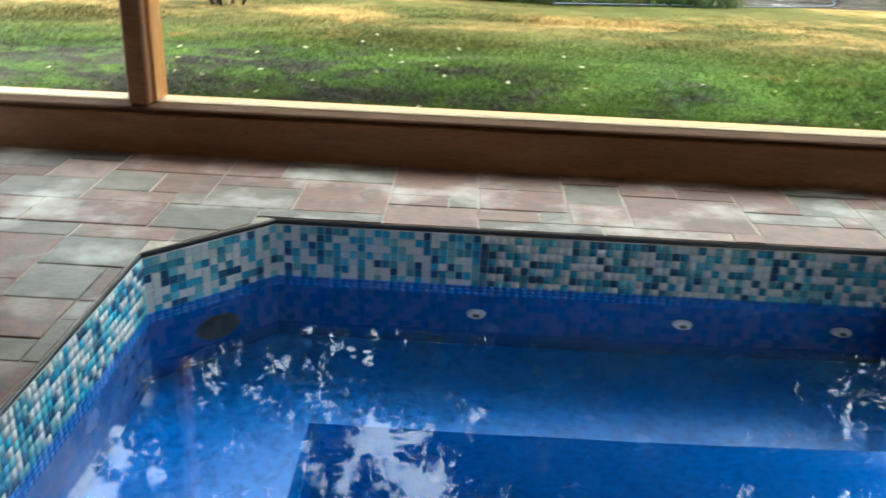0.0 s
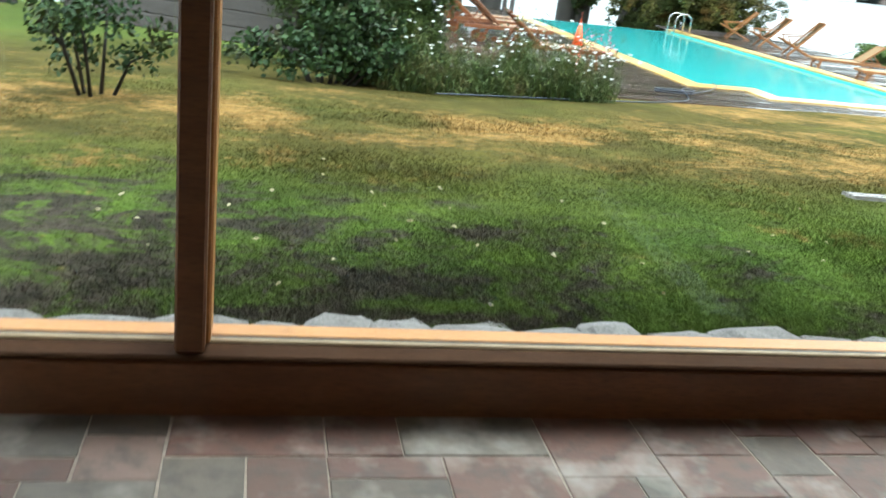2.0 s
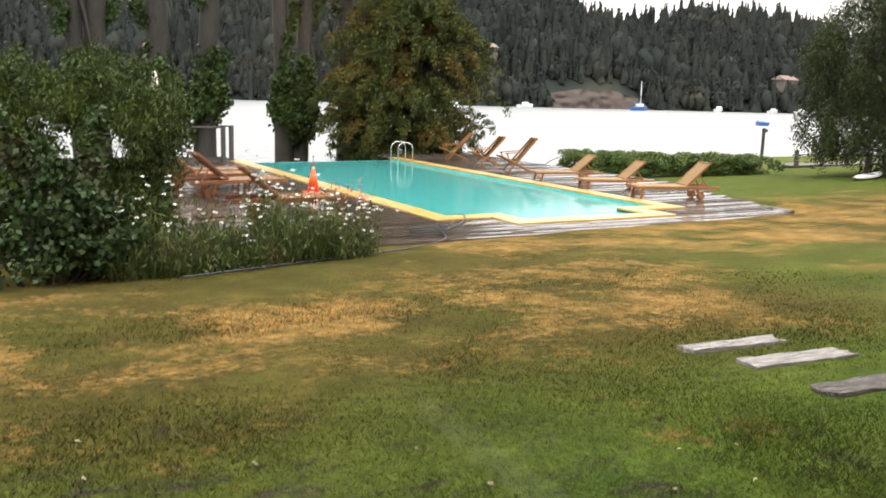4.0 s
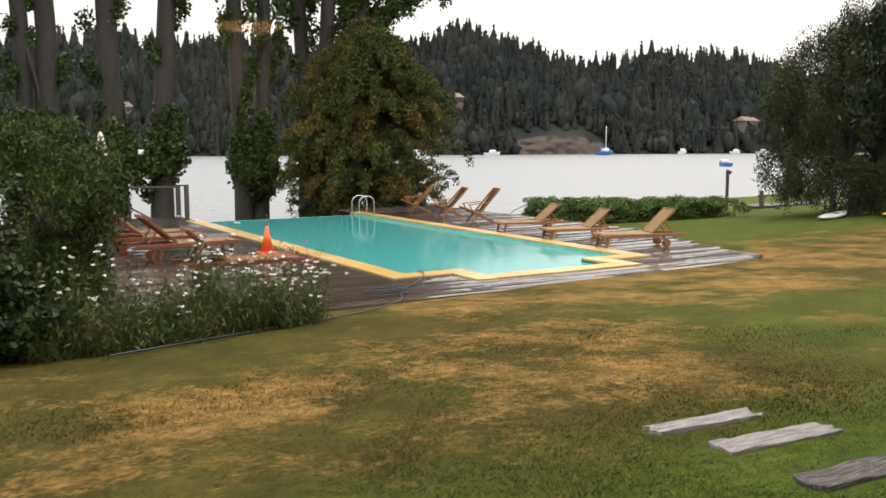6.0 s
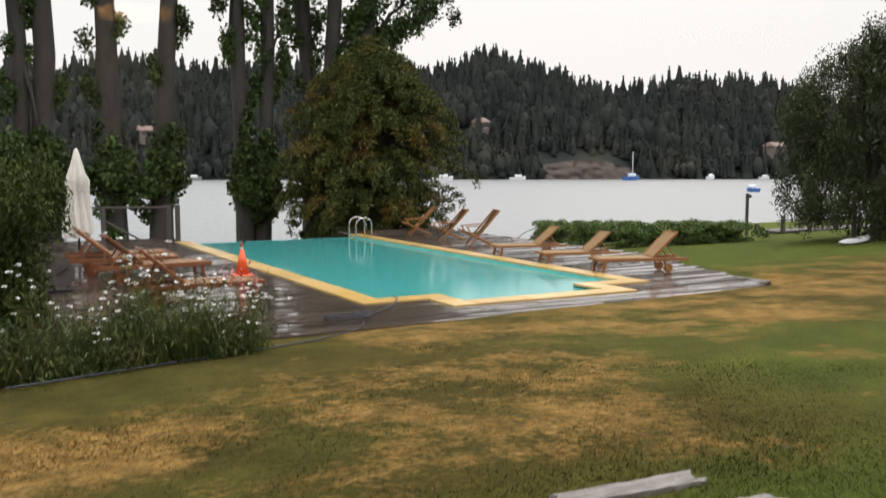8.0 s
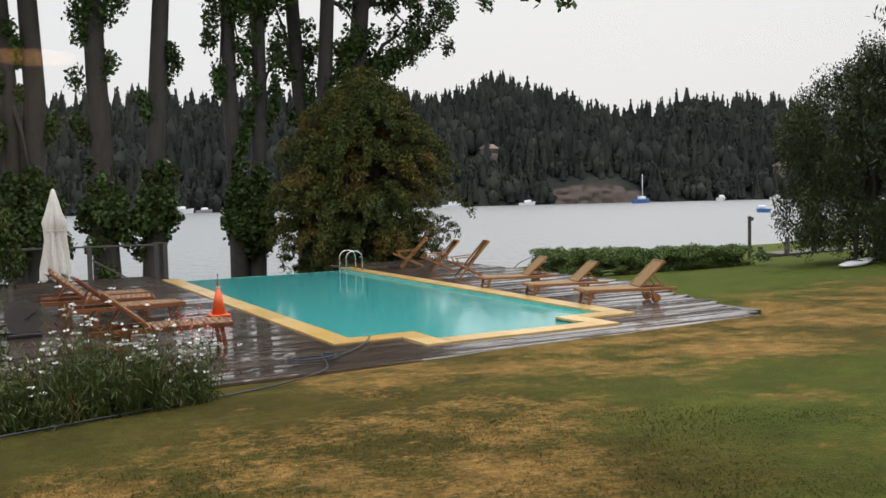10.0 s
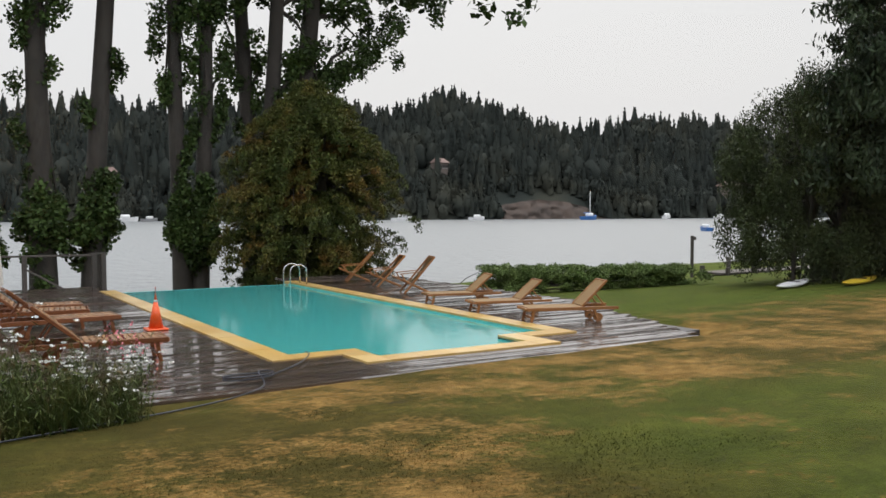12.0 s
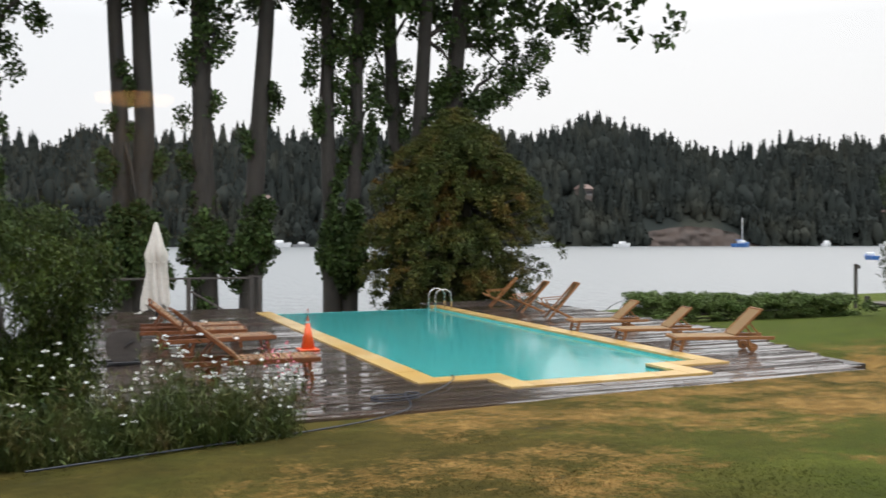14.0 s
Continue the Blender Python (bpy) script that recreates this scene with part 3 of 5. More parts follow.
for i in range(len(INNER)):
    if i != 6:
        bm.faces.new((top[i], top[(i + 1) % 8], low[(i + 1) % 8], low[i]))
bm.faces.new(low)
part("basin", bm, M_TURQ, pool)
part("overflow_wall", box(6.3, 11.4, 27.9, 28.08, -3.2, DZ - 0.062, 0.01), M_TURQ, pool, "low overflow edge towards the lake")
me = np_mesh("pool_water", [(x, y, DZ - 0.055) for x, y in INNER], [tuple(range(8))])
me.materials.append(M_POOLWATER)
w = tagged(new("pool_water", me), "rain-rippled turquoise pool water", "water", kind="structure")
w.visible_shadow = False


# far ground under the trees and the hills beyond the lake
def shore_y(x):
    return 325 - 0.30 * x


RIDGE = [(-400, 24), (-60, 27), (-18, 29), (28, 31), (58, 34), (120, 35), (150, 38), (178, 44), (205, 42), (222, 31), (236, 29), (250, 33), (262, 35), (276, 42), (300, 43), (330, 38), (400, 33), (600, 26)]


def hill_top(x):
    return float(np.interp(x, [p[0] for p in RIDGE], [p[1] for p in RIDGE]))


def hill_z(x, t):
    """Height of the wooded shore at x, t of the way up its 150 m of depth."""
    k = shore_y(x) + t * 150
    kr = shore_y(x) + 70
    scale = (kr - 3.4) / 276.6
    top = 1.6 + (hill_top(1.42 + (x - 1.42) / scale) - 1.6) * scale - 15
    z = -3.4 + (max(top, 3) + 3.4) * min(1, t * 2.1) ** 0.75
    return k, z + 2.2 * noise.noise(Vector((x * 0.03, k * 0.03, 0))) * min(1, t * 4)


def build_hills():
    xs, rows = np.linspace(-380, 620, 121), 14
    V = [(x, *hill_z(x, j / (rows - 1))) for j in range(rows) for x in xs]
    nx = len(xs)
    F = [(j * nx + i, j * nx + i + 1, (j + 1) * nx + i + 1, (j + 1) * nx + i) for j in range(rows - 1) for i in range(nx - 1)]
    me = np_mesh("hills", V, F)
    me.materials.append(M_FOREST)
    tagged(new("backdrop", me), "grey-green wooded hills across the lake", "hill", kind="structure")


build_hills()


def far_forest():
    rng = np.random.default_rng(11)
    P, V, F = [], [], []
    S, R = 7, 6
    quad = [[a * S + k, a * S + (k + 1) % S, (a + 1) * S + (k + 1) % S, (a + 1) * S + k] for a in range(R - 1) for k in range(S)]
    quad = np.array(quad)
    for _ in range(5600):
        x, t = rng.uniform(-60, 420), rng.uniform(0.0, 1) ** 1.15 * 0.6
        if (192 < x < 226 or 150 < x < 158) and t < 0.07 or 172 < x < 184 and 0.12 < t < 0.2:
            continue
        k, z = hill_z(x, t)
        pointed = rng.uniform() < 0.66
        stand = 1 + 0.3 * noise.noise(Vector((x * 0.045, k * 0.045, 5)))
        h = (rng.uniform(9, 18) if pointed else rng.uniform(8, 12)) * (0.6 if t < 0.1 else 1.0) * stand
        r = h * (rng.uniform(0.15, 0.25) if pointed else rng.uniform(0.28, 0.42))

        def width(f):
            return (1 - f) ** 0.8 if pointed else np.sin(np.pi * np.clip(f * 0.9 + 0.08, 0, 1)) ** 0.6
        f = np.repeat(np.array([0.0, 0.18, 0.4, 0.62, 0.82, 1.0]), S)
        a = np.tile(np.arange(S) * 2 * np.pi / S, R) + rng.uniform(0, 6)
        q = r * np.maximum(width(f), 0.02) * rng.uniform(0.55, 1.1, R * S)
        F.append(quad + len(V) * R * S)
        V.append(np.stack([x + q * np.cos(a), k + q * np.sin(a), z + f * h + (f < 0.95) * rng.normal(size=R * S) * 0.035 * h], 1))
        n = 20
        f = rng.uniform(0.1, 1, n) ** 0.8
        f[-1] = 1.0
        a = rng.uniform(0, 2 * np.pi, n)
        q = r * width(f) * rng.uniform(0.8, 1.2, n)
        P.append(np.stack([x + q * np.cos(a), k + q * np.sin(a), z + f * h], 1))
    me = np_mesh("far_forest", np.concatenate(V), np.concatenate(F))
    me.materials.append(M_FOREST)
    me.polygons.foreach_set("use_smooth", np.ones(len(me.polygons), bool))
    ob = tagged(new("far_forest", me), "dark conifer forest covering the far hills", "forest", kind="stuff") or bpy.data.objects["far_forest"]
    tagged(part("branches", leaf_mesh("branches", np.concatenate(P), 0.75, M_FOREST, rng, 0.6, 2.4), M_FOREST, ob), kind="stuff")


far_forest()


def cliff():
    xs = np.linspace(188, 230, 30)
    V = []
    for j in range(9):
        for i, x in enumerate(xs):
            e = math.sin(math.pi * i / 29) ** 0.5
            f = j / 8
            y = shore_y(x) - 1.5 + f * 7 + 3.2 * noise.noise(Vector((x * 0.3, f * 4, 2)))
            V.append((x, y, -3.3 + f * (1.2 + 6.2 * e) + 0.8 * noise.noise(Vector((x * 0.3, f * 3, 7)))))
    F = [(j * 30 + i, j * 30 + i + 1, (j + 1) * 30 + i + 1, (j + 1) * 30 + i) for j in range(8) for i in range(29)]
    me = np_mesh("cliff", V, F)
    me.materials.append(M_CLIFF)
    tagged(new("cliff", me), "bare brown rock cliff on the far shore", "cliff", kind="structure")


cliff()


# ---- trees ----
def wobble(rng, base, top, n, amp):
    a, c = Vector(base), Vector(top)
    out = []
    for i in range(n):
        t = i / (n - 1)
        p = a.lerp(c, t)
        out.append(p + Vector((rng.normal() * amp, rng.normal() * amp, 0)) * (1 if 0 < i < n - 1 else 0))
    return out


def tree(name, label, base, stems, clumps, leaf, leaf_mat, bark, seed, droop=0.0, limbs=14, category="tree", aspect=0.55):
    """stems: (foot offset, top, radius); clumps: (centre, radii, leaves)."""
    rng = np.random.default_rng(seed)
    t = empty(name, pose(*base), label, category)
    B = Vector(base)
    runs = []
    for foot, topp, r in stems:
        path = wobble(rng, Vector(foot), Vector(topp), 9, r * 0.22)
        path = [path[0] - Vector((0, 0, 0.3))] + path
        radii = [r * 1.45, r * 1.2] + [r * (1 - 0.72 * i / 8) for i in range(1, 9)]
        runs.append((path, radii))
        for _ in range(limbs):
            k = rng.integers(3, 9)
            p = path[k]
            c = Vector(clumps[rng.integers(len(clumps))][0])
            if (c - p).length > 5:
                continue
            mid = p.lerp(c, 0.5) + Vector((0, 0, 0.15 * (c - p).length))
            runs.append(([p, mid, c], [radii[k] * 0.4, radii[k] * 0.22, 0.012]))
    part("trunk", tubes("trunk", runs, bark, 10), bark, t)
    pts = np.concatenate([blob(rng, c, r, k) for c, r, k in clumps])
    part("crown", leaf_mesh("crown", pts, leaf, leaf_mat, rng, aspect, droop), leaf_mat, t)
    return t


def at_y(x33, z33, y):
    """A place on the line of sight scaled from the plane y = 33 to another depth."""
    k = (y - 3.4) / 29.6
    return 1.42 + (x33 - 1.42) * k, 1.6 + (z33 - 1.6) * k


def poplar(x_low, x_high, seed, radius=0.4, y=36.0, low_clump=True, top=28.0, crown=1.9, mid=5.0, low=(1.6, 1.2), bare=False, lean=0.0):
    """A tall bare-stemmed poplar with a sprouting lower trunk and a loose crown."""
    rng = np.random.default_rng(seed)
    xl, _ = at_y(x_low, 0, y)
    xh, zh = at_y(x_high, 9.3, y)
    z0 = ground_z(xl, y)
    slope = (xh - xl) / (zh - z0)
    H2 = top - z0

    def on(z):
        return Vector((slope * z, 0, z))
    clumps, high = [], []
    if low_clump:
        zc = low[0] - z0
        for _ in range(44):
            f = rng.normal() * 0.5
            w = low[1] * (0.62 - 0.3 * max(-1, min(1, f)))
            a = rng.uniform(0, 2 * math.pi)
            rr = w * math.sqrt(rng.uniform())
            clumps.append((on(zc + f * 1.25) + Vector((rr * math.cos(a), rr * math.sin(a) - 0.3, 0)), (0.34, 0.34, 0.42), 190))
    side = rng.choice([-1, 1])
    z = 3.4 - z0
    while z < mid - z0 + 2.4:
        if rng.uniform() < 0.55:
            c = on(z) + Vector((side * rng.uniform(0.2, 0.75), -rng.uniform(0, 0.4), 0))
            clumps.append((c, (0.3, 0.3, 0.42), 150))
        else:
            side = -side
        z += 0.42
    z = mid - z0 + 1.2
    while z < 10.6 - z0:
        f = (z - mid + z0) / (10.6 - mid)
        for _ in range(0 if bare and f < 0.82 else 7 if lean > 3 else 4):
            a = rng.uniform(0, 2 * math.pi)
            rr = crown * (0.25 + 0.35 * f) * rng.uniform(0.25, 1.15)
            if noise.noise(Vector((xl + rr * math.cos(a), rr * math.sin(a), z)) * 0.8) < (-0.12 if lean > 3 else 0.0):
                continue
            clumps.append((on(z) + Vector((rr * math.cos(a) + lean * f * rng.uniform(0, 1), rr * math.sin(a), rng.normal() * 0.25)), (0.4, 0.4, 0.5), 130))
        z += 0.42
    while z < H2:
        f = (z + z0 - 10.6) / (top - 10.6)
        w = crown * (0.75 + 0.85 * math.sin(math.pi * min(1, 0.15 + 0.85 * f)))
        for _ in range(16 if lean > 3 else 9):
            a = rng.uniform(0, 2 * math.pi)
            rr = w * rng.uniform(0.1, 1.75)
            if noise.noise(Vector((xl + rr * math.cos(a), rr * math.sin(a), z)) * 0.45) < (-0.3 if xl > -2 else -0.08):
                continue
            high.append((on(z) + Vector((rr * math.cos(a) + lean * rng.uniform(0, 1.1), rr * math.sin(a), rng.normal() * 0.5)), (0.6, 0.6, 0.7), 34))
        z += 0.45
    t = tree("poplar_tree", "tall dark-barked poplar with leafy sprouts round its trunk", (xl, y, z0),
             [((0, 0, 0), tuple(on(H2)), radius)], clumps, 0.08, M_POPLAR, M_BARK, seed, limbs=16, category="tree", aspect=0.75)
    pts = np.concatenate([blob(rng, c, r, k) for c, r, k in high])
    part("upper_crown", leaf_mesh("upper_crown", pts, 0.19, M_POPLAR, rng, 0.7), M_POPLAR, t)
    return t


poplar(3.0, 2.62, 21, 0.34, low=(1.2, 1.3), bare=True)
poplar(3.45, 3.28, 22, 0.42, low=(1.1, 1.3), bare=True)
poplar(5.35, 5.10, 23, 0.44, low=(1.5, 1.0))
poplar(6.75, 7.3, 24, 0.40, low=(1.5, 1.1), bare=True)
poplar(9.6, 9.33, 25, 0.33, low=(1.0, 0.75))
poplar(10.1, 10.5, 26, 0.33, low=(1.1, 0.7))
poplar(12.0, 11.7, 27, 0.36, low_clump=False, y=36.8)
poplar(12.4, 13.0, 28, 0.36, low_clump=False, y=35.6, lean=2.0)
poplar(13.3, 14.3, 29, 0.46, low_clump=False, crown=2.8, lean=6.5)
poplar(-3.4, -3.8, 31, 0.42, y=35, top=22.0, low=(1.5, 1.2), crown=3.0)
poplar(-6.6, -6.8, 32, 0.42, y=34, top=28.0, low=(1.5, 1.2), crown=3.2)
poplar(-13, -13, 34, 0.42, y=33, top=27.0, low=(1.5, 1.2), crown=3.6)
poplar(-9.5, -9.6, 33, 0.42, y=35, top=28.0, low=(1.5, 1.2), crown=3.2)
poplar(-0.9, -1.5, 30, 0.42, low=(1.5, 1.2), crown=2.4, top=22.0, lean=2.5)


def maple():
    rng = np.random.default_rng(41)
    bx, by = 13.75, 32.0
    z0 = ground_z(bx, by)
    clumps = []
    for k in range(500):
        f = rng.uniform(0.0, 1.0)
        wide = 3.05 * (1 - f ** 2.0) ** 0.62 * min(1.0, 0.74 + 0.8 * f)
        a = rng.uniform(0, 2 * math.pi)
        r = wide * rng.uniform(0.08, 1.0) ** 0.5 * (1 + 0.13 * math.sin(2 * a + 4 * f) + 0.08 * math.sin(5 * a + 9 * f))
        z = 0.95 + 6.75 * f
        c = Vector((r * math.cos(a), r * math.sin(a), z))
        out = Vector((math.cos(a), math.sin(a), 0))
        # a frond: level at the stem, drooping to its tip
        for s, dz, q, n in ((-0.45, 0.12, 0.34, 110), (0.0, 0.0, 0.36, 140), (0.4, -0.22, 0.27, 100), (0.62, -0.5, 0.18, 60)):
            clumps.append((c + out * s + Vector((0, 0, dz)), (q, q, 0.15 if s < 0.5 else 0.26), n))
    tree("maple_tree", "broad drooping maple with green leaves turning orange", (bx, by, z0),
         [((-0.95, 0, 0), (-0.5, 0.2, 4.9), 0.33), ((0.45, 0.1, 0), (0.3, 0, 6.0), 0.42)], clumps, 0.058, M_MAPLE, M_BARK, 42, droop=1.0, limbs=40, category="tree", aspect=0.38)


maple()


def willow():
    rng = np.random.default_rng(51)
    bx, by = 28.7, 21.8
    z0 = ground_z(bx, by)
    clumps = []
    for k in range(480):
        a, t = rng.uniform(0, 2 * math.pi), rng.uniform(0.0, 1)
        w = 3.55 * (1 - 2.1 * max(0, t - 0.45) ** 2) * rng.uniform(0.4, 1.0) ** 0.5 * (1 + 0.15 * math.sin(3 * a))
        clumps.append((Vector((w * math.cos(a), w * math.sin(a), 0.55 + 6.2 * t + rng.normal() * 0.25)), (0.4, 0.4, 0.7), 300))
    tree("willow_tree", "dense olive-green weeping tree beside the lawn", (bx, by, z0), [((0, 0, 0), (0.3, 0, 6.5), 0.24), ((-0.8, 0.4, 0), (-1.2, 0.4, 5), 0.16)],
         clumps, 0.054, M_WILLOW, M_BARK, 52, droop=1.5, limbs=24, aspect=0.4)


willow()


def conifer(bx, by, seed, tall=15.0, wide=3.5):
    rng = np.random.default_rng(seed)
    z0 = ground_z(bx, by)
    clumps = []
    for k in range(700 if seed == 61 else 300):
        t = rng.uniform(0, 1)
        a = rng.uniform(0, 2 * math.pi)
        reach = (wide * (1 - 0.75 * t)) * rng.uniform(0.25, 1.0) ** 0.6
        z = 0.24 * tall * (1 if tall > 9 else 0.3) + tall * t - 0.22 * reach
        clumps.append((Vector((reach * math.cos(a), reach * math.sin(a), z)), (0.8, 0.8, 0.42), 120))
    tree("conifer_tree", "huge dark conifer with a reddish fluted trunk", (bx, by, z0), [((0, 0, 0), (0, 0, tall * 1.2), 0.035 * tall)], clumps, 0.125, M_CONIFER, M_REDBARK, seed + 1, droop=1.6, limbs=60, aspect=0.3)


conifer(28.5, 19.1, 61)
# Stands for a low dark shrub, built with the conifer shape and label.
conifer(33.5, 22.6, 63, 5.0, 3.8)
conifer(37.0, 16.5, 65, 15.0, 4.5)


# ---- deck, coping and pool furniture ----
deck = empty("deck", pose(0, 0, 0), "wet weathered grey plank deck round the pool", "deck", kind="structure")
UNIT = mesh_of("board", box(-0.5, 0.5, -0.5, 0.5, -0.5, 0.5, 0), M_DECK)
rng = np.random.default_rng(5)


def board(x0, x1, y, w=0.118, z=DZ):
    while x1 - x0 > 0.15:
        L = min(x1 - x0, rng.uniform(2.4, 4.2))
        if x1 - x0 - L < 0.6:
            L = x1 - x0
        ob = new("board", UNIT)
        ob.parent = deck
        ob.matrix_basis = pose(x0 + L / 2, y, z - 0.018 + rng.uniform(-0.005, 0.004), rng.normal() * 1.7, rng.normal() * 0.12, rng.normal() * 0.07) @ Matrix.Diagonal((L - 0.008, w, 0.034, 1))
        x0 += L


y = 13.72
while y < 29.6:
    left = 3.2 + rng.uniform(-0.1, 0.1) if y < 14.6 else 0.9
    right = 13.05 + 0.36 * (y - 13.6) + rng.uniform(-0.18, 0.25) if y < 18.8 else 15.2 + rng.uniform(-0.1, 0.1)
    if y < 14.58:
        board(left, right, y)
    elif y < 15.4:
        board(left, 7.1, y)
        board(10.68, right, y)
    elif y < 28.05:
        board(left, 6.0, y)
        board(11.7, right, y)
    else:
        board(left, 6.3, y)
        board(11.5, right, y)
    y += 0.129
# Solid black fill below the boards: under-deck shade put into the colour.
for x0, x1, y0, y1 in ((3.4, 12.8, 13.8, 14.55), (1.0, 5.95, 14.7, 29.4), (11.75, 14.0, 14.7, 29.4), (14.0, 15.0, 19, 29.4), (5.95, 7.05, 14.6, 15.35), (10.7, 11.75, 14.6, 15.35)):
    part("underdeck_shade", box(x0, x1, y0, y1, -1.6, DZ - 0.045, 0), M_BLACK, deck, "solid black fill painting the shade under the deck")

COPINGS = [(6.02, 6.42, 15.42, 28.0), (6.424, 7.12, 15.42, 15.82), (7.124, 7.52, 14.6, 15.82), (7.524, 10.246, 14.6, 15.0), (10.25, 10.65, 14.6, 15.82), (10.654, 11.28, 15.42, 15.82), (11.284, 11.68, 15.42, 28.3)]
CUNIT = mesh_of("coping_stone", box(-0.5, 0.5, -0.5, 0.5, -0.5, 0.5, 0), M_COPING)
for x0, x1, y0, y1 in COPINGS:
    along_y = y1 - y0 > x1 - x0
    span = (y1 - y0) if along_y else (x1 - x0)
    k = max(1, round(span / 0.52))
    for i in range(k):
        a, c = i * span / k + 0.003, (i + 1) * span / k - 0.003
        ob = new("coping_stone", CUNIT)
        ob.parent = pool
        if along_y:
            ob.matrix_basis = pose((x0 + x1) / 2, y0 + (a + c) / 2, DZ - 0.015 + rng.uniform(-0.002, 0.002)) @ Matrix.Diagonal((x1 - x0, c - a, 0.07, 1))
        else:
            ob.matrix_basis = pose(x0 + (a + c) / 2, (y0 + y1) / 2, DZ - 0.015 + rng.uniform(-0.002, 0.002)) @ Matrix.Diagonal((c - a, y1 - y0, 0.07, 1))
part("inner_step", box(10.22, 10.9, 15.02, 15.8, -1.0, DZ - 0.075, 0.01), M_TURQ, pool, "submerged turquoise step")


def bar(p, q, w, h, bevel=0.004):
    """A straight batten from p to q."""
    a, c = Vector(p), Vector(q)
    d = c - a
    m = Matrix.Translation(a) @ d.to_track_quat("X", "Z").to_matrix().to_4x4()
    return box(0, d.length, -w / 2, w / 2, -h / 2, h / 2, bevel, m)


def disc(centre, r, depth, axis="y", n=20):
    bm = bmesh.new()
    c = bmesh.ops.create_cone(bm, cap_ends=True, segments=n, radius1=r, radius2=r, depth=depth)
    m = pose(*centre, 90, 0, 0) if axis == "y" else pose(*centre)
    bmesh.ops.transform(bm, matrix=m, verts=c["verts"])
    return bm


def lounger(m, label, wood, group, angle=48, slatted=False):
    """Foot end at x = 0, head towards +x."""
    t = empty("sun_lounger", m, label, "sun lounger", group)
    W = 0.31
    for s in (-1, 1):
        part("side_rail", bar((0, s * W, 0.32), (1.95, s * W, 0.32), 0.035, 0.075), wood, t)
        part("leg", bar((0.16, s * (W - 0.035), 0.33), (0.10, s * (W - 0.035), 0), 0.04, 0.055), wood, t)
        part("leg", bar((1.42, s * (W - 0.035), 0.33), (1.52, s * (W - 0.035), 0.06), 0.04, 0.055), wood, t)
        w = part("wheel", disc((1.54, s * (W - 0.08), 0.10), 0.10, 0.035), wood, t, "round wooden wheel")
        part("hub", disc((1.54, s * (W - 0.08), 0.10), 0.025, 0.05), M_BLACK, w)
    part("cross_bar", bar((0.14, -W, 0.12), (0.14, W, 0.12), 0.03, 0.04), wood, t)
    part("end_bar", bar((0.0, -W, 0.32), (0.0, W, 0.32), 0.035, 0.06), wood, t)
    part("axle", bar((1.54, -W, 0.10), (1.54, W, 0.10), 0.02, 0.02), wood, t)
    if slatted:
        for k in range(13):
            part("slat", box(0.05 + k * 0.09, 0.05 + k * 0.09 + 0.075, -W + 0.02, W - 0.02, 0.345, 0.363, 0.003), M_TANWOOD, t)
    else:
        part("seat_sling", box(0.03, 1.2, -W + 0.02, W - 0.02, 0.352, 0.362, 0.003), M_SLING, t, "tan woven sling seat")
    ca, sa = math.cos(radians(angle)), math.sin(radians(angle))
    x0, z0, L = 1.18, 0.36, 0.78
    for s in (-1, 1):
        part("back_rail", bar((x0, s * (W - 0.05), z0), (x0 + L * ca, s * (W - 0.05), z0 + L * sa), 0.03, 0.05), wood, t)
        part("strut", bar((x0 + 0.55 * L * ca, s * (W - 0.09), z0 + 0.55 * L * sa), (1.72, s * (W - 0.09), 0.32), 0.022, 0.03), wood, t)
    part("top_bar", bar((x0 + L * ca, -W + 0.03, z0 + L * sa), (x0 + L * ca, W - 0.03, z0 + L * sa), 0.04, 0.05), wood, t)
    tilt = pose(x0, 0, z0, 0, -angle, 0)
    if slatted:
        for k in range(8):
            part("back_slat", box(0.04 + k * 0.09, 0.04 + k * 0.09 + 0.075, -W + 0.07, W - 0.07, 0.015, 0.033, 0.003, tilt), M_TANWOOD, t)
    else:
        part("back_sling", box(0.02, L - 0.02, -W + 0.07, W - 0.07, 0.004, 0.014, 0.003, tilt), M_SLING, t, "tan woven sling back")
    return t


G1 = "loungers along the pool"
LOW = Matrix.Diagonal((0.95, 0.95, 0.83, 1))
first = lounger(pose(11.70, 17.05, DZ, 0, 0, -19) @ LOW, "teak sun lounger with raised tan sling back, on wet deck", M_TEAK, G1)
copy_thing(first, pose(11.74, 18.95, DZ, 0, 0, -15) @ LOW)
copy_thing(first, pose(11.78, 20.85, DZ, 0, 0, -14) @ LOW)
G2 = "loungers by the flower bed"
red = lounger(pose(4.55, 21.9, DZ, 0, 0, 176), "wet reddish slatted sun lounger, back raised", M_REDWOOD, G2, 40, True)
copy_thing(red, pose(4.75, 19.7, DZ, 0, 0, 183))
copy_thing(red, pose(4.80, 16.6, DZ, 0, 0, 176))
copy_thing(red, pose(4.5, 20.9, DZ, 0, 0, 172))


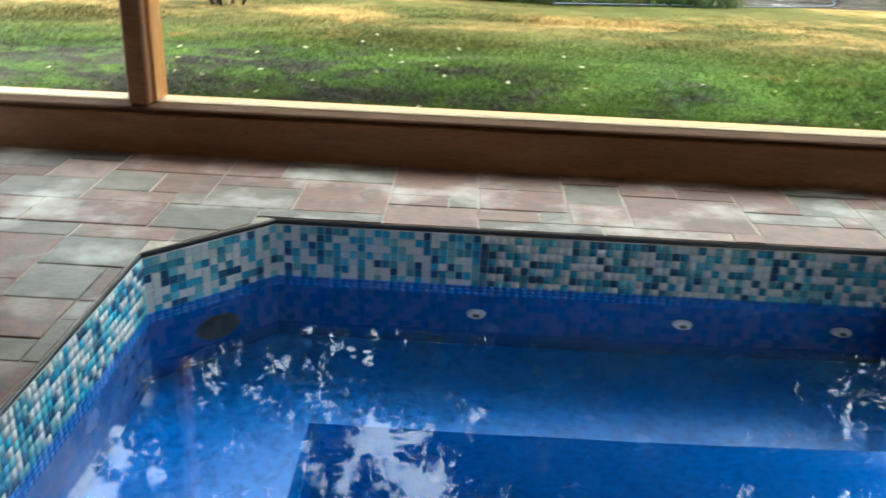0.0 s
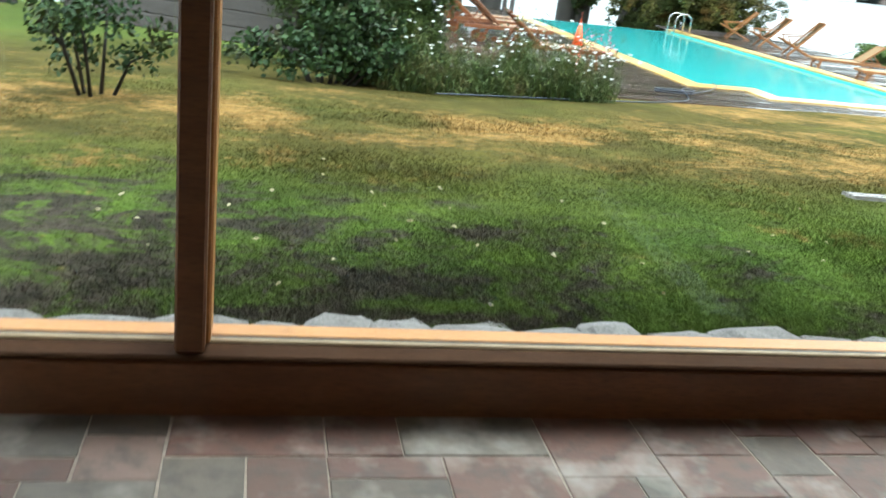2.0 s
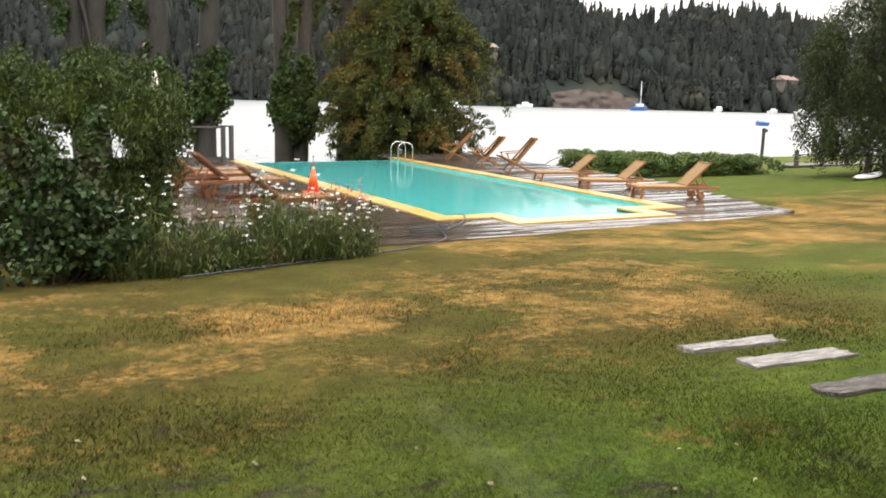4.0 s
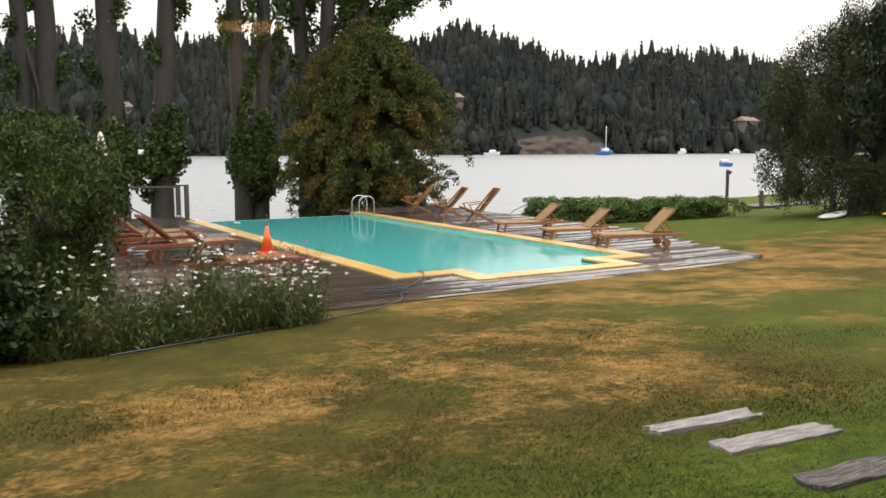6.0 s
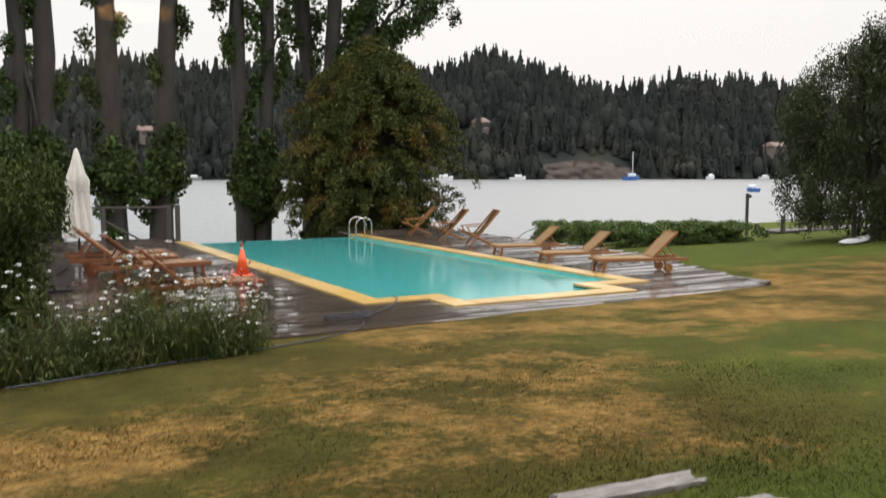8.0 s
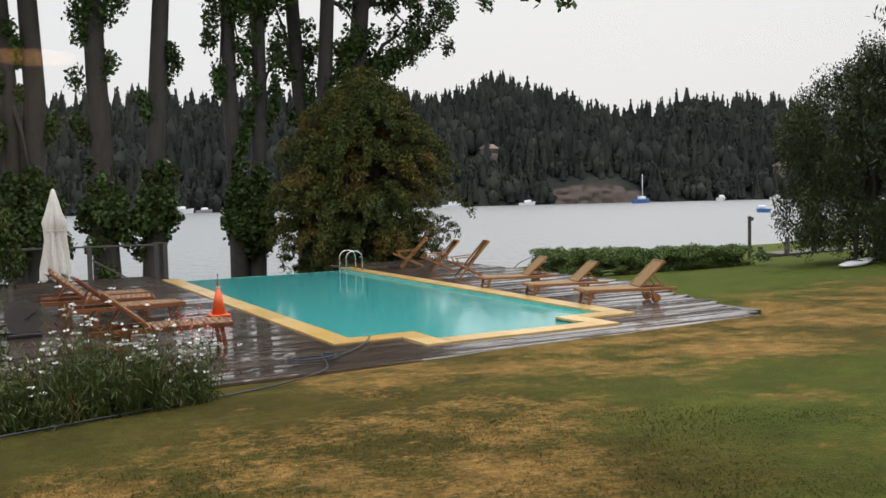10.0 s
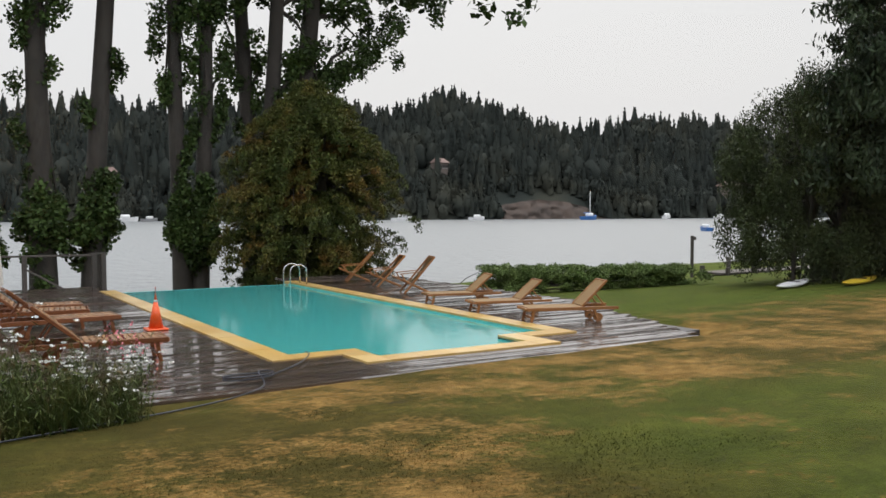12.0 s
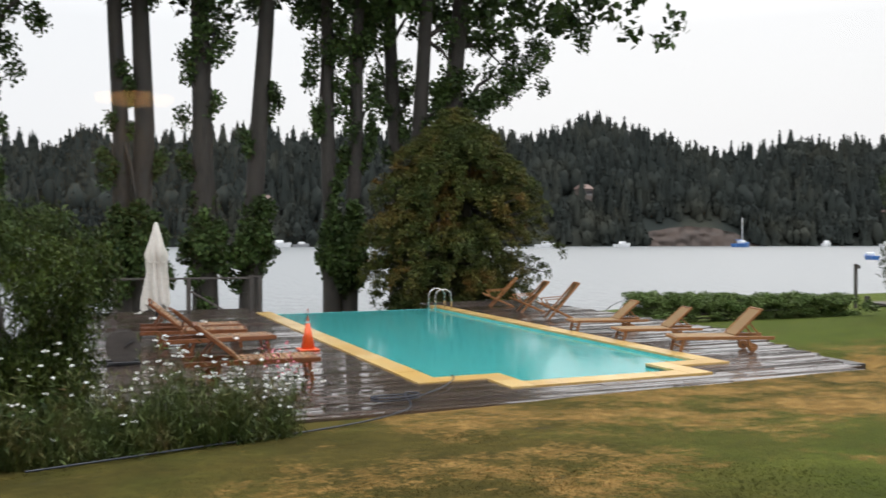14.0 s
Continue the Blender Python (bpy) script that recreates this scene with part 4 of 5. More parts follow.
def deck_chair(m, label):
    """A folding sling chair that looks towards -x."""
    t = empty("deck_chair", m, label, "deck chair", "folding chairs by the lake")
    W = 0.28
    for s in (-1, 1):
        part("back_rail", bar((0.22, s * W, 0.0), (1.02, s * W, 1.0), 0.028, 0.05), M_TEAK, t)
        part("cross_leg", bar((0.92, s * (W - 0.035), 0.0), (0.02, s * (W - 0.035), 0.46), 0.028, 0.05), M_TEAK, t)
        part("armrest", bar((0.10, s * (W + 0.03), 0.55), (0.66, s * (W + 0.03), 0.60), 0.05, 0.025), M_TEAK, t)
        part("arm_post", bar((0.14, s * (W + 0.03), 0.55), (0.24, s * (W + 0.03), 0.34), 0.025, 0.03), M_TEAK, t)
    part("top_bar", bar((1.02, -W, 1.0), (1.02, W, 1.0), 0.035, 0.05), M_TEAK, t)
    part("front_bar", bar((0.02, -W, 0.46), (0.02, W, 0.46), 0.035, 0.04), M_TEAK, t)
    bm = bmesh.new()
    prof = [(0.03, 0.47), (0.2, 0.36), (0.42, 0.31), (0.58, 0.38), (0.76, 0.62), (0.9, 0.82), (1.01, 0.99)]
    rows = [[bm.verts.new((x, s * (W - 0.04), z)) for s in (-1, 1)] for x, z in prof]
    for a, c in zip(rows, rows[1:]):
        bm.faces.new((a[0], a[1], c[1], c[0]))
    bmesh.ops.solidify(bm, geom=bm.faces[:], thickness=0.012)
    part("sling", bm, M_SLING, t, "tan fabric sling")
    return t


SLUNG = Matrix.Diagonal((1, 0.95, 0.92, 1))
dc = deck_chair(pose(12.4, 23.5, DZ, 0, 0, -16) @ SLUNG, "folding teak deck chair with tan sling, facing the pool")
copy_thing(dc, pose(12.65, 25.5, DZ, 0, 0, -12) @ SLUNG)
copy_thing(dc, pose(12.75, 27.6, DZ, 0, 0, -20) @ SLUNG)


def traffic_cone():
    t = empty("traffic_cone", pose(5.45, 19.75, DZ) @ Matrix.Diagonal((0.98, 0.98, 1.08, 1)), "orange plastic traffic cone with a pale band, on deck", "traffic cone")
    part("base", box(-0.19, 0.19, -0.19, 0.19, 0, 0.035, 0.012), M_ORANGE, t)

    def r_at(z):
        return 0.135 - 0.155 * (z - 0.035) / 0.7
    cuts = [(0.035, 0.47, M_ORANGE), (0.47, 0.51, M_GREYPL), (0.51, 0.72, M_ORANGE)]
    for a, c, mt in cuts:
        me = tubes("band", [([(0, 0, a), (0, 0, c)], [r_at(a), r_at(c)])], mt, 24)
        part("cone_band" if mt is M_GREYPL else "cone_body", me, mt, t)


traffic_cone()


def umbrella():
    t = empty("parasol", pose(3.02, 23.3, DZ), "closed off-white canvas parasol on a pole", "parasol")
    me = tubes("pole", [([(0, 0, 0), (0, 0, 2.36)], 0.024)], M_BLACK, 12)
    part("pole", me, M_BLACK, t, "dark slim pole")
    part("base_plate", disc((0, 0, 0.03), 0.30, 0.06, "z", 28), M_STONE, t, "round concrete base")
    bm = bmesh.new()
    prof = [(2.44, 0.015), (2.38, 0.05), (2.2, 0.09), (1.95, 0.15), (1.75, 0.2), (1.62, 0.17), (1.4, 0.17), (1.1, 0.2), (0.8, 0.22), (0.62, 0.23)]
    n = 32
    rows = []
    for z, r in prof:
        row = []
        for k in range(n):
            a = 2 * math.pi * k / n
            f = 1 + (0.38 * math.cos(8 * a + 2 * z) + 0.10 * math.cos(3 * a + 5 * z)) * min(1, (2.44 - z) * 1.2)
            row.append(bm.verts.new((r * f * math.cos(a), r * f * math.sin(a), z + (0.09 * math.cos(5 * a) if z < 0.7 else 0))))
        rows.append(row)
    for a, c in zip(rows, rows[1:]):
        for k in range(n):
            bm.faces.new((a[k], c[k], c[(k + 1) % n], a[(k + 1) % n]))
    bm.faces.new(rows[0])
    bmesh.ops.recalc_face_normals(bm, faces=bm.faces[:])
    part("canopy", bm, M_CANVAS, t, "furled off-white canvas", True)
    part("tie_strap", tubes("tie_strap", [([(0.19 * math.cos(a), 0.19 * math.sin(a), 1.58) for a in np.linspace(0, 6.283, 20)], 0.012)], M_CANVAS, 6), M_CANVAS, t)


umbrella()


def railing():
    t = empty("deck_railing", pose(0, 0, DZ), "weathered wooden rail at the deck's lake edge", "railing")
    posts = [(6.28, 28.75), (6.05, 28.8), (4.35, 29.1), (2.4, 29.4), (0.4, 29.7)]
    for x, y in posts:
        part("post", box(x - 0.06, x + 0.06, y - 0.06, y + 0.06, -0.05, 0.95, 0.01), M_WALLWOOD, t)
    for a, c in zip(posts[1:], posts[2:]):
        part("top_rail", bar((*a, 0.93), (*c, 0.93), 0.09, 0.05), M_WALLWOOD, t)
    part("top_rail", bar((6.35, 28.75, 0.97), (5.95, 28.82, 0.97), 0.11, 0.04), M_WALLWOOD, t)
    part("brace", bar((5.3, 28.9, 0.02), (4.35, 29.1, 0.6), 0.05, 0.05), M_WALLWOOD, t)


railing()


def ladder():
    t = empty("pool_ladder", pose(10.85, 27.0, DZ) @ Matrix.Diagonal((1, 1, 0.84, 1)), "polished steel pool ladder at the far corner", "pool ladder")
    for s in (0, 0.5):
        path = [(0.62, s, 0.0), (0.62, s, 0.45), (0.58, s, 0.6), (0.45, s, 0.69), (0.28, s, 0.69), (0.16, s, 0.6), (0.12, s, 0.45), (0.12, s, -1.0)]
        part("handrail", tubes("handrail", [(path, 0.019)], M_STEEL, 12), M_STEEL, t)
    for z in (-0.25, -0.5):
        part("tread", box(0.06, 0.18, 0.0, 0.5, z - 0.015, z + 0.015, 0.004), M_STEEL, t)


ladder()


def hose():
    pts = [(6.75, 15.95, -0.58), (6.7, 15.6, -0.545), (6.45, 15.2, -0.56), (6.0, 14.7, -0.57), (5.55, 14.35, -0.57)]
    for k in range(26):
        a = k * 0.55
        pts.append((5.25 + (0.33 + 0.01 * (k % 3)) * math.cos(a), 14.25 + 0.16 * math.sin(a), -0.57 + 0.003 * k))
    for x, y in ((5.4, 13.9), (5.05, 13.45), (4.5, 13.0), (3.9, 12.75), (3.2, 12.55), (2.5, 12.4), (1.8, 12.2), (1.0, 12.0)):
        pts.append((x, y, ground_z(x, y) + 0.03))
    cu = bpy.data.curves.new("hose", "CURVE")
    cu.dimensions, cu.bevel_depth, cu.bevel_resolution = "3D", 0.010, 2
    sp = cu.splines.new("NURBS")
    sp.points.add(len(pts) - 1)
    for p, q in zip(sp.points, pts):
        p.co = (*q, 1)
    sp.use_endpoint_u, sp.order_u, sp.resolution_u = True, 4, 4
    cu.materials.append(M_HOSE)
    tmp = bpy.data.objects.new("hose_curve", cu)
    me = bpy.data.meshes.new_from_object(tmp)
    bpy.data.objects.remove(tmp)
    tagged(new("garden_hose", me), "dark blue garden hose lying on deck and lawn", "hose")


hose()


def hose_reel():
    t = empty("hose_reel", pose(2.15, 19.2, DZ), "old dark hose reel standing on the deck", "hose reel")
    for s in (-0.16, 0.16):
        part("side_plate", disc((0, s, 0.3), 0.28, 0.03), M_WALLWOOD, t)
        part("foot", box(-0.26, 0.26, s - 0.03, s + 0.03, 0, 0.06, 0.01), M_BLACK, t)
    part("drum", disc((0, 0, 0.3), 0.19, 0.3), M_BLACK, t)
    part("crank", bar((0, -0.2, 0.3), (0.16, -0.2, 0.42), 0.025, 0.025), M_BLACK, t)


hose_reel()

# ---- lawn details: sleepers, fallen leaves, timber wall, jetty ----


def sleeper(x, y, ang, L, W, wood=M_SLEEPER, look_words="wet weathered grey"):
    bm = bmesh.new()
    nx, ny = 14, 5
    g = []
    for j in range(ny):
        row = []
        for i in range(nx):
            u, v = i / (nx - 1) - 0.5, j / (ny - 1) - 0.5
            e = 0.055 * noise.noise(Vector((x * 7 + u * 7, y * 5 + v * 9, 1))) if i in (0, nx - 1) or j in (0, ny - 1) else 0
            row.append(bm.verts.new((u * L + e * 1.6, v * W + e * 0.6, 0.022 + 0.016 * noise.noise(Vector((u * 3 + x, y + v * 9, 3))))))
        g.append(row)
    for j in range(ny - 1):
        for i in range(nx - 1):
            bm.faces.new((g[j][i], g[j][i + 1], g[j + 1][i + 1], g[j + 1][i]))
    r = bmesh.ops.extrude_face_region(bm, geom=bm.faces[:])
    bmesh.ops.translate(bm, vec=(0, 0, -0.12), verts=[v for v in r["geom"] if isinstance(v, bmesh.types.BMVert)])
    bmesh.ops.recalc_face_normals(bm, faces=bm.faces[:])
    slope = -4.2
    ob = new("wooden_sleeper", mesh_of("wooden_sleeper", bm, wood))
    ob.matrix_basis = pose(x, y, ground_z(x, y) - 0.002, slope, 0, ang)
    tagged(ob, look_words + " timber sleeper set in the lawn", "stepping plank", "stepping planks")


sleeper(3.41, 6.49, -5, 0.82, 0.17)
sleeper(3.43, 5.99, -5, 0.84, 0.20)
sleeper(3.33, 5.36, -4, 0.86, 0.22, M_SOAKED, "dark soaked splitting")
sleeper(3.2, 4.75, -3, 0.86, 0.22)

rng = np.random.default_rng(8)
leafs = [(-1.22, 5.1), (-0.78, 4.42), (-0.22, 4.02), (-1.5, 4.5), (-1.0, 4.15), (0.2, 4.6), (0.55, 4.2), (-0.5, 5.6), (1.6, 4.7)]
leafs += [(rng.uniform(-2.2, 2.4), rng.uniform(3.95, 6.6)) for _ in range(26)]
for x, y in leafs:
    bm = bmesh.new()
    L = rng.uniform(0.009, 0.02)
    c = bm.verts.new((0, 0, 0.008))
    ring_ = [bm.verts.new((L * math.cos(a) * (1 + 0.2 * rng.normal()), L * 0.6 * math.sin(a), 0.004 * rng.normal())) for a in np.linspace(0, 2 * math.pi, 9)[:-1]]
    for k in range(8):
        bm.faces.new((c, ring_[k], ring_[(k + 1) % 8]))
    bmesh.ops.solidify(bm, geom=bm.faces[:], thickness=0.002)
    ob = new("fallen_leaf", mesh_of("fallen_leaf", bm, M_DRYLEAF))
    ob.matrix_basis = pose(x, y, ground_z(x, y) + 0.025, rng.normal() * 12, rng.normal() * 12, rng.uniform(0, 360))
    tagged(ob, "pale curled fallen leaf on the grass", "fallen leaf", "fallen leaves")


def timber_wall():
    t = empty("retaining_wall", pose(-0.65, 14.55, -0.5, 0, 0, 150), "low retaining wall of weathered timber sleepers", "retaining wall", kind="structure")
    for k in range(7):
        part("sleeper_beam", box(0.0, 4.2, -0.07, 0.07, k * 0.235, k * 0.235 + 0.228, 0.012), M_WALLWOOD, t)
    part("wall_post", box(1.15, 1.38, -0.2, -0.075, 0, 1.9, 0.012), M_WALLWOOD, t, "upright weathered post")


timber_wall()


def jetty():
    t = empty("jetty", pose(33.0, 31.5, -1.75), "grey wooden jetty with a tall mooring post", "jetty")
    part("walkway", box(0.3, 9, -0.7, 0.7, 0.25, 0.35, 0.01), M_WALLWOOD, t)
    for x in (0.6, 2.4, 4.2, 6):
        for s in (-0.75, 0.75):
            part("pile", box(x - 0.08, x + 0.08, s - 0.08, s + 0.08, -1.6, 0.95 if x > 2 else 0.6, 0.01), M_WALLWOOD, t)
    part("hand_rail", bar((0.3, -0.75, 0.85), (8, -0.75, 0.85), 0.06, 0.05), M_WALLWOOD, t)
    p = tagged(new("mooring_post", mesh_of("mooring_post", box(-0.06, 0.06, -0.06, 0.06, -2.2, 2.3, 0.015), M_WALLWOOD)), "tall dark mooring post at the shore", "post")
    p.matrix_basis = pose(32.2, 31.6, -2.0)
    part("post_cap", box(-0.02, 0.16, -0.1, 0.1, 2.1, 2.25, 0.01), M_WALLWOOD, p)


jetty()


def kayak(x, y, ang, mt, label):
    V, F = [], []
    n, m = 14, 10
    for i in range(n):
        f = i / (n - 1)
        w = max(0.02, math.sin(math.pi * f) ** 0.6) * 0.32
        for k in range(m):
            a = 2 * math.pi * k / m
            V.append((f * 3.4 - 1.7, w * math.cos(a), 0.16 + 0.16 * math.sin(a) * max(0.2, math.sin(math.pi * f) ** 0.4) + 0.10 * (2 * f - 1) ** 4))
    F = [(i * m + k, i * m + (k + 1) % m, (i + 1) * m + (k + 1) % m, (i + 1) * m + k) for i in range(n - 1) for k in range(m)]
    me = np_mesh("hull", V, F)
    me.materials.append(mt)
    t = empty("kayak", pose(x, y, ground_z(x, y) + 0.02, 0, 0, ang) @ Matrix.Diagonal((1, 0.85, 0.5, 1)), label, "kayak", "kayaks under the trees")
    part("hull", me, mt, t)
    part("cockpit", disc((0, 0, 0.31), 0.22, 0.03, "z"), M_BLACK, t)


kayak(25.0, 20.9, 22, M_BOATW, "white kayak lying on the grass under trees")
kayak(26.4, 19.6, 18, M_YELLOW, "yellow kayak lying on the grass under trees")


def swing():
    t = empty("swing_frame", pose(28.0, 20.9, ground_z(28, 20.9), 0, 0, 35), "grey wooden A-frame under the trees", "swing frame")
    for s in (-1, 1):
        part("leg", bar((s * 0.5, 0, 0), (0, 0, 1.25), 0.12, 0.12), M_WALLWOOD, t)
        part("leg", bar((s * 0.5, 1.8, 0), (0, 1.8, 1.25), 0.12, 0.12), M_WALLWOOD, t)
    part("beam", bar((0, -0.2, 1.27), (0, 2.0, 1.27), 0.12, 0.12), M_WALLWOOD, t)


swing()


# ---- shrubs and flowers ----
def shrub(name, label, base, clumps, leaf, mt, seed, category, stems=8, droop=0.0, aspect=0.55):
    rng = np.random.default_rng(seed)
    t = empty(name, pose(*base), label, category)
    runs = []
    for _ in range(stems):
        c = Vector(clumps[rng.integers(len(clumps))][0])
        foot = Vector((c.x * 0.25, c.y * 0.25, -0.1))
        runs.append(([foot, foot.lerp(c, 0.5) + Vector((0, 0, 0.15)), c], [0.022, 0.014, 0.006]))
    part("stems", tubes("stems", runs, M_BARK, 6), M_BARK, t)
    pts = np.concatenate([blob(rng, c, r, k) for c, r, k in clumps])
    part("foliage", leaf_mesh("foliage", pts, leaf, mt, rng, aspect, droop), mt, t)


rng = np.random.default_rng(71)
cl = []
for k in range(380):
    d = rng.normal(size=3)
    d /= np.linalg.norm(d)
    d = np.sign(d) * np.abs(d) ** 0.72
    r = 0.6 + 0.4 * rng.uniform()
    if d[2] < -0.2:
        d[:2] *= 0.86
    cl.append((Vector((d[0] * 1.6 * r, d[1] * 1.5 * r, 1.3 + d[2] * 1.45 * r)), (0.22, 0.22, 0.28), 330))
shrub("round_bush", "large rounded clipped bush, bright green above", (0.3, 15.5, ground_z(0.3, 15.5)), cl, 0.035, M_ROUND, 72, "bush", 20, -1.5, 0.3)
cl = []
for k in range(15):
    a = rng.uniform(0, 6.28)
    tip = Vector((1.05 * math.cos(a) * rng.uniform(0.2, 1), 0.7 * math.sin(a) * rng.uniform(0.2, 1), rng.uniform(0.7, 1.75)))
    for f in np.linspace(0.15, 1, 7):
        c = Vector((tip.x * f ** 1.5, tip.y * f ** 1.5, tip.z * f ** 0.8)) + Vector(rng.normal(size=3) * 0.06)
        cl.append((c, (0.2 - 0.07 * f, 0.2 - 0.07 * f, 0.17), 75))
shrub("rose_bush", "tall leafy rose bush at the lawn's edge", (0.1, 12.75, ground_z(0.1, 12.75)), cl, 0.042, M_SHRUB, 73, "bush", 26, 0.2, 0.7)
cl = [(Vector((rng.normal() * 0.55, rng.normal() * 0.4, 0.15 + abs(rng.normal()) * 0.35)), (0.2, 0.2, 0.18), 90) for k in range(40)]
shrub("rose_bush", "low dark leafy rose bush beside the flowers", (-0.35, 12.3, ground_z(-0.35, 12.3)), cl, 0.04, M_SHRUB, 74, "bush", 14, 0.2, 0.7)
cl = [(Vector((rng.normal() * 0.3, rng.normal() * 0.3, 0.2 + 1.0 * rng.uniform())), (0.16, 0.16, 0.2), 90) for k in range(22)]
shrub("small_shrub", "small dark shrub on the bare bank", (-2.55, 9.3, ground_z(-2.55, 9.3)), cl, 0.035, M_SHRUB, 75, "bush", 10, 0.5, 0.5)
cl = []
for k in range(360):
    f = rng.uniform(0.2, 1.0)
    cl.append((Vector((f * 8.6 + rng.normal() * 0.1, -f * 4.6 + rng.normal() * 0.45, 0.1 + 0.88 * rng.uniform() ** 0.7)), (0.28, 0.28, 0.16), 190))
shrub("hedge", "low loose green hedge above the shore", (18.4, 31.6, -1.62), cl, 0.042, M_HEDGE, 76, "hedge", 30, -0.4, 0.5)


def flower_bed():
    """Tall stalks with white umbels and some pink spires."""
    rng = np.random.default_rng(81)
    t = empty("flower_bed", pose(0, 0, 0), "wild flower bed with white daisies on tall stalks", "flower bed")
    n = 3000
    x = rng.uniform(0.3, 3.6, n)
    y = 12.35 + 1.15 * rng.uniform(size=n) ** 1.1 + 0.1 * (x - 2)
    gz = np.array([ground_z(a, c) for a, c in zip(x, y)])
    h = rng.uniform(0.1, 0.4, n) * (0.6 + 0.9 * rng.uniform(size=n) ** 3) + 0.6 * np.clip(np.array([noise.noise(Vector((a * 2.3, c * 2.3, 3))) for a, c in zip(x, y)]) + 0.22, 0, 1)
    lean = rng.normal(size=(n, 2)) * 0.16
    h *= 1.4
    tops = np.stack([x + lean[:, 0], y + lean[:, 1], gz + h], 1)
    foot = np.stack([x, y, gz - 0.02], 1)
    a = rng.uniform(0, 6.28, n)
    wv = np.stack([np.cos(a), np.sin(a), 0 * a], 1) * 0.006
    V = np.stack([foot - wv, foot + wv, tops], 1).reshape(-1, 3)
    me = np_mesh("stalks", V, np.arange(3 * n).reshape(-1, 3))
    me.materials.append(M_STALK)
    tagged(part("stalks", me, M_STALK, t), kind="stuff")
    m = 15000
    i = rng.integers(0, n, m)
    f = rng.uniform(0.1, 1, (m, 1))
    pts = foot[i] * (1 - f) + tops[i] * f + rng.normal(size=(m, 3)) * 0.035
    tagged(part("leaves", leaf_mesh("leaves", pts, 0.05, M_STALK, rng, 0.14, -1.3), M_STALK, t), kind="stuff")
    want = np.array([noise.noise(Vector((a * 1.7, c * 1.7, 8))) for a, c in zip(x, y)]) * 0.6 + 0.6 * (h - 0.45) + 0.16 * (x - 1.8) + 0.3 * rng.normal(size=n)
    sel = np.argsort(-want)[:170]
    pts = np.concatenate([tops[k] + np.array([0, 0, 0.02]) + rng.normal(size=(12, 3)) * np.array([0.014, 0.014, 0.005]) for k in sel])
    tagged(part("white_blossoms", leaf_mesh("white_blossoms", pts, 0.0125, M_PETAL, rng, 0.9), M_PETAL, t, "small white flower heads"), kind="stuff")
    px = rng.uniform(3.3, 3.75, 11)
    pts = np.concatenate([np.array([a, 13.2 + rng.normal() * 0.25, -0.5 + rng.uniform(0.6, 0.8)]) + rng.normal(size=(10, 3)) * np.array([0.02, 0.02, 0.06]) for a in px])
    tagged(part("pink_blossoms", leaf_mesh("pink_blossoms", pts, 0.016, M_PINK, rng, 0.8), M_PINK, t, "thin pink flower spires"), kind="stuff")


flower_bed()


# ---- boats and houses across the water ----
def motor_boat(x, y, ang, L, label, hull_mat=M_BOATW):
    t = empty("motor_boat", pose(x, y, -3.0, 0, 0, ang), label, "boat", "moored boats")
    bm = bmesh.new()
    rows = []
    for fx, fw, fz in [(-0.5, 0.17, 0.15), (-0.2, 0.18, 0.15), (0.1, 0.17, 0.16), (0.32, 0.11, 0.185), (0.5, 0.012, 0.21)]:
        rows.append([bm.verts.new((fx * L * (0.94 if z < 0.05 else 1), s * fw * L * k, z * L)) for s, k, z in ((-1, 1, fz), (-1, 0.75, -0.03), (1, 0.75, -0.03), (1, 1, fz))])
    for a, c in zip(rows, rows[1:]):
        for k in range(4):
            bm.faces.new((a[k], c[k], c[(k + 1) % 4], a[(k + 1) % 4]))
    bm.faces.new(rows[0])
    bm.faces.new(rows[-1][::-1])
    bmesh.ops.recalc_face_normals(bm, faces=bm.faces[:])
    part("hull", bm, hull_mat, t)
    part("cabin", box(-0.18 * L, 0.16 * L, -0.11 * L, 0.11 * L, 0.155 * L, 0.29 * L, 0.03 * L), M_BOATW, t)
    part("windscreen", box(0.165 * L, 0.19 * L, -0.1 * L, 0.1 * L, 0.17 * L, 0.26 * L, 0.005), M_BLACK, t)
    return t


motor_boat(139, 250, 8, 7.5, "white motor boat moored on the lake")
motor_boat(173, 258, 5, 6.5, "white covered motor boat near the cliff")
motor_boat(250, 244, 30, 7, "white motor boat moored by the far shore")
motor_boat(272, 238, 10, 6, "white motor boat moored by the far shore")
motor_boat(284, 235, -10, 6, "white motor boat moored by the far shore")
motor_boat(64, 296, 0, 8, "white motor boat behind the poplars")
motor_boat(72, 298, 20, 6, "grey motor boat behind the poplars", M_ALU)
b1 = motor_boat(131, 119, 65, 4.4, "small blue boat moored on the lake", M_BOATB)


def sail_boat(x, y, hull, mast, label):
    t = motor_boat(x, y, 12, 8.0, label, hull)
    part("mast", tubes("mast", [([(0.3, 0, 1.2), (0.3, 0, mast)], [0.16, 0.08])], M_BOATW, 8), M_BOATW, t)
    part("boom", tubes("boom", [([(0.3, 0, 2.4), (-3.2, 0, 2.4)], 0.16)], M_BOATB, 8), M_BOATB, t)


sail_boat(209, 241, M_BOATB, 10.0, "blue sailing boat with bare mast at mooring")
sail_boat(287, 229, M_BOATW, 16.0, "white sailing boat with tall bare mast")


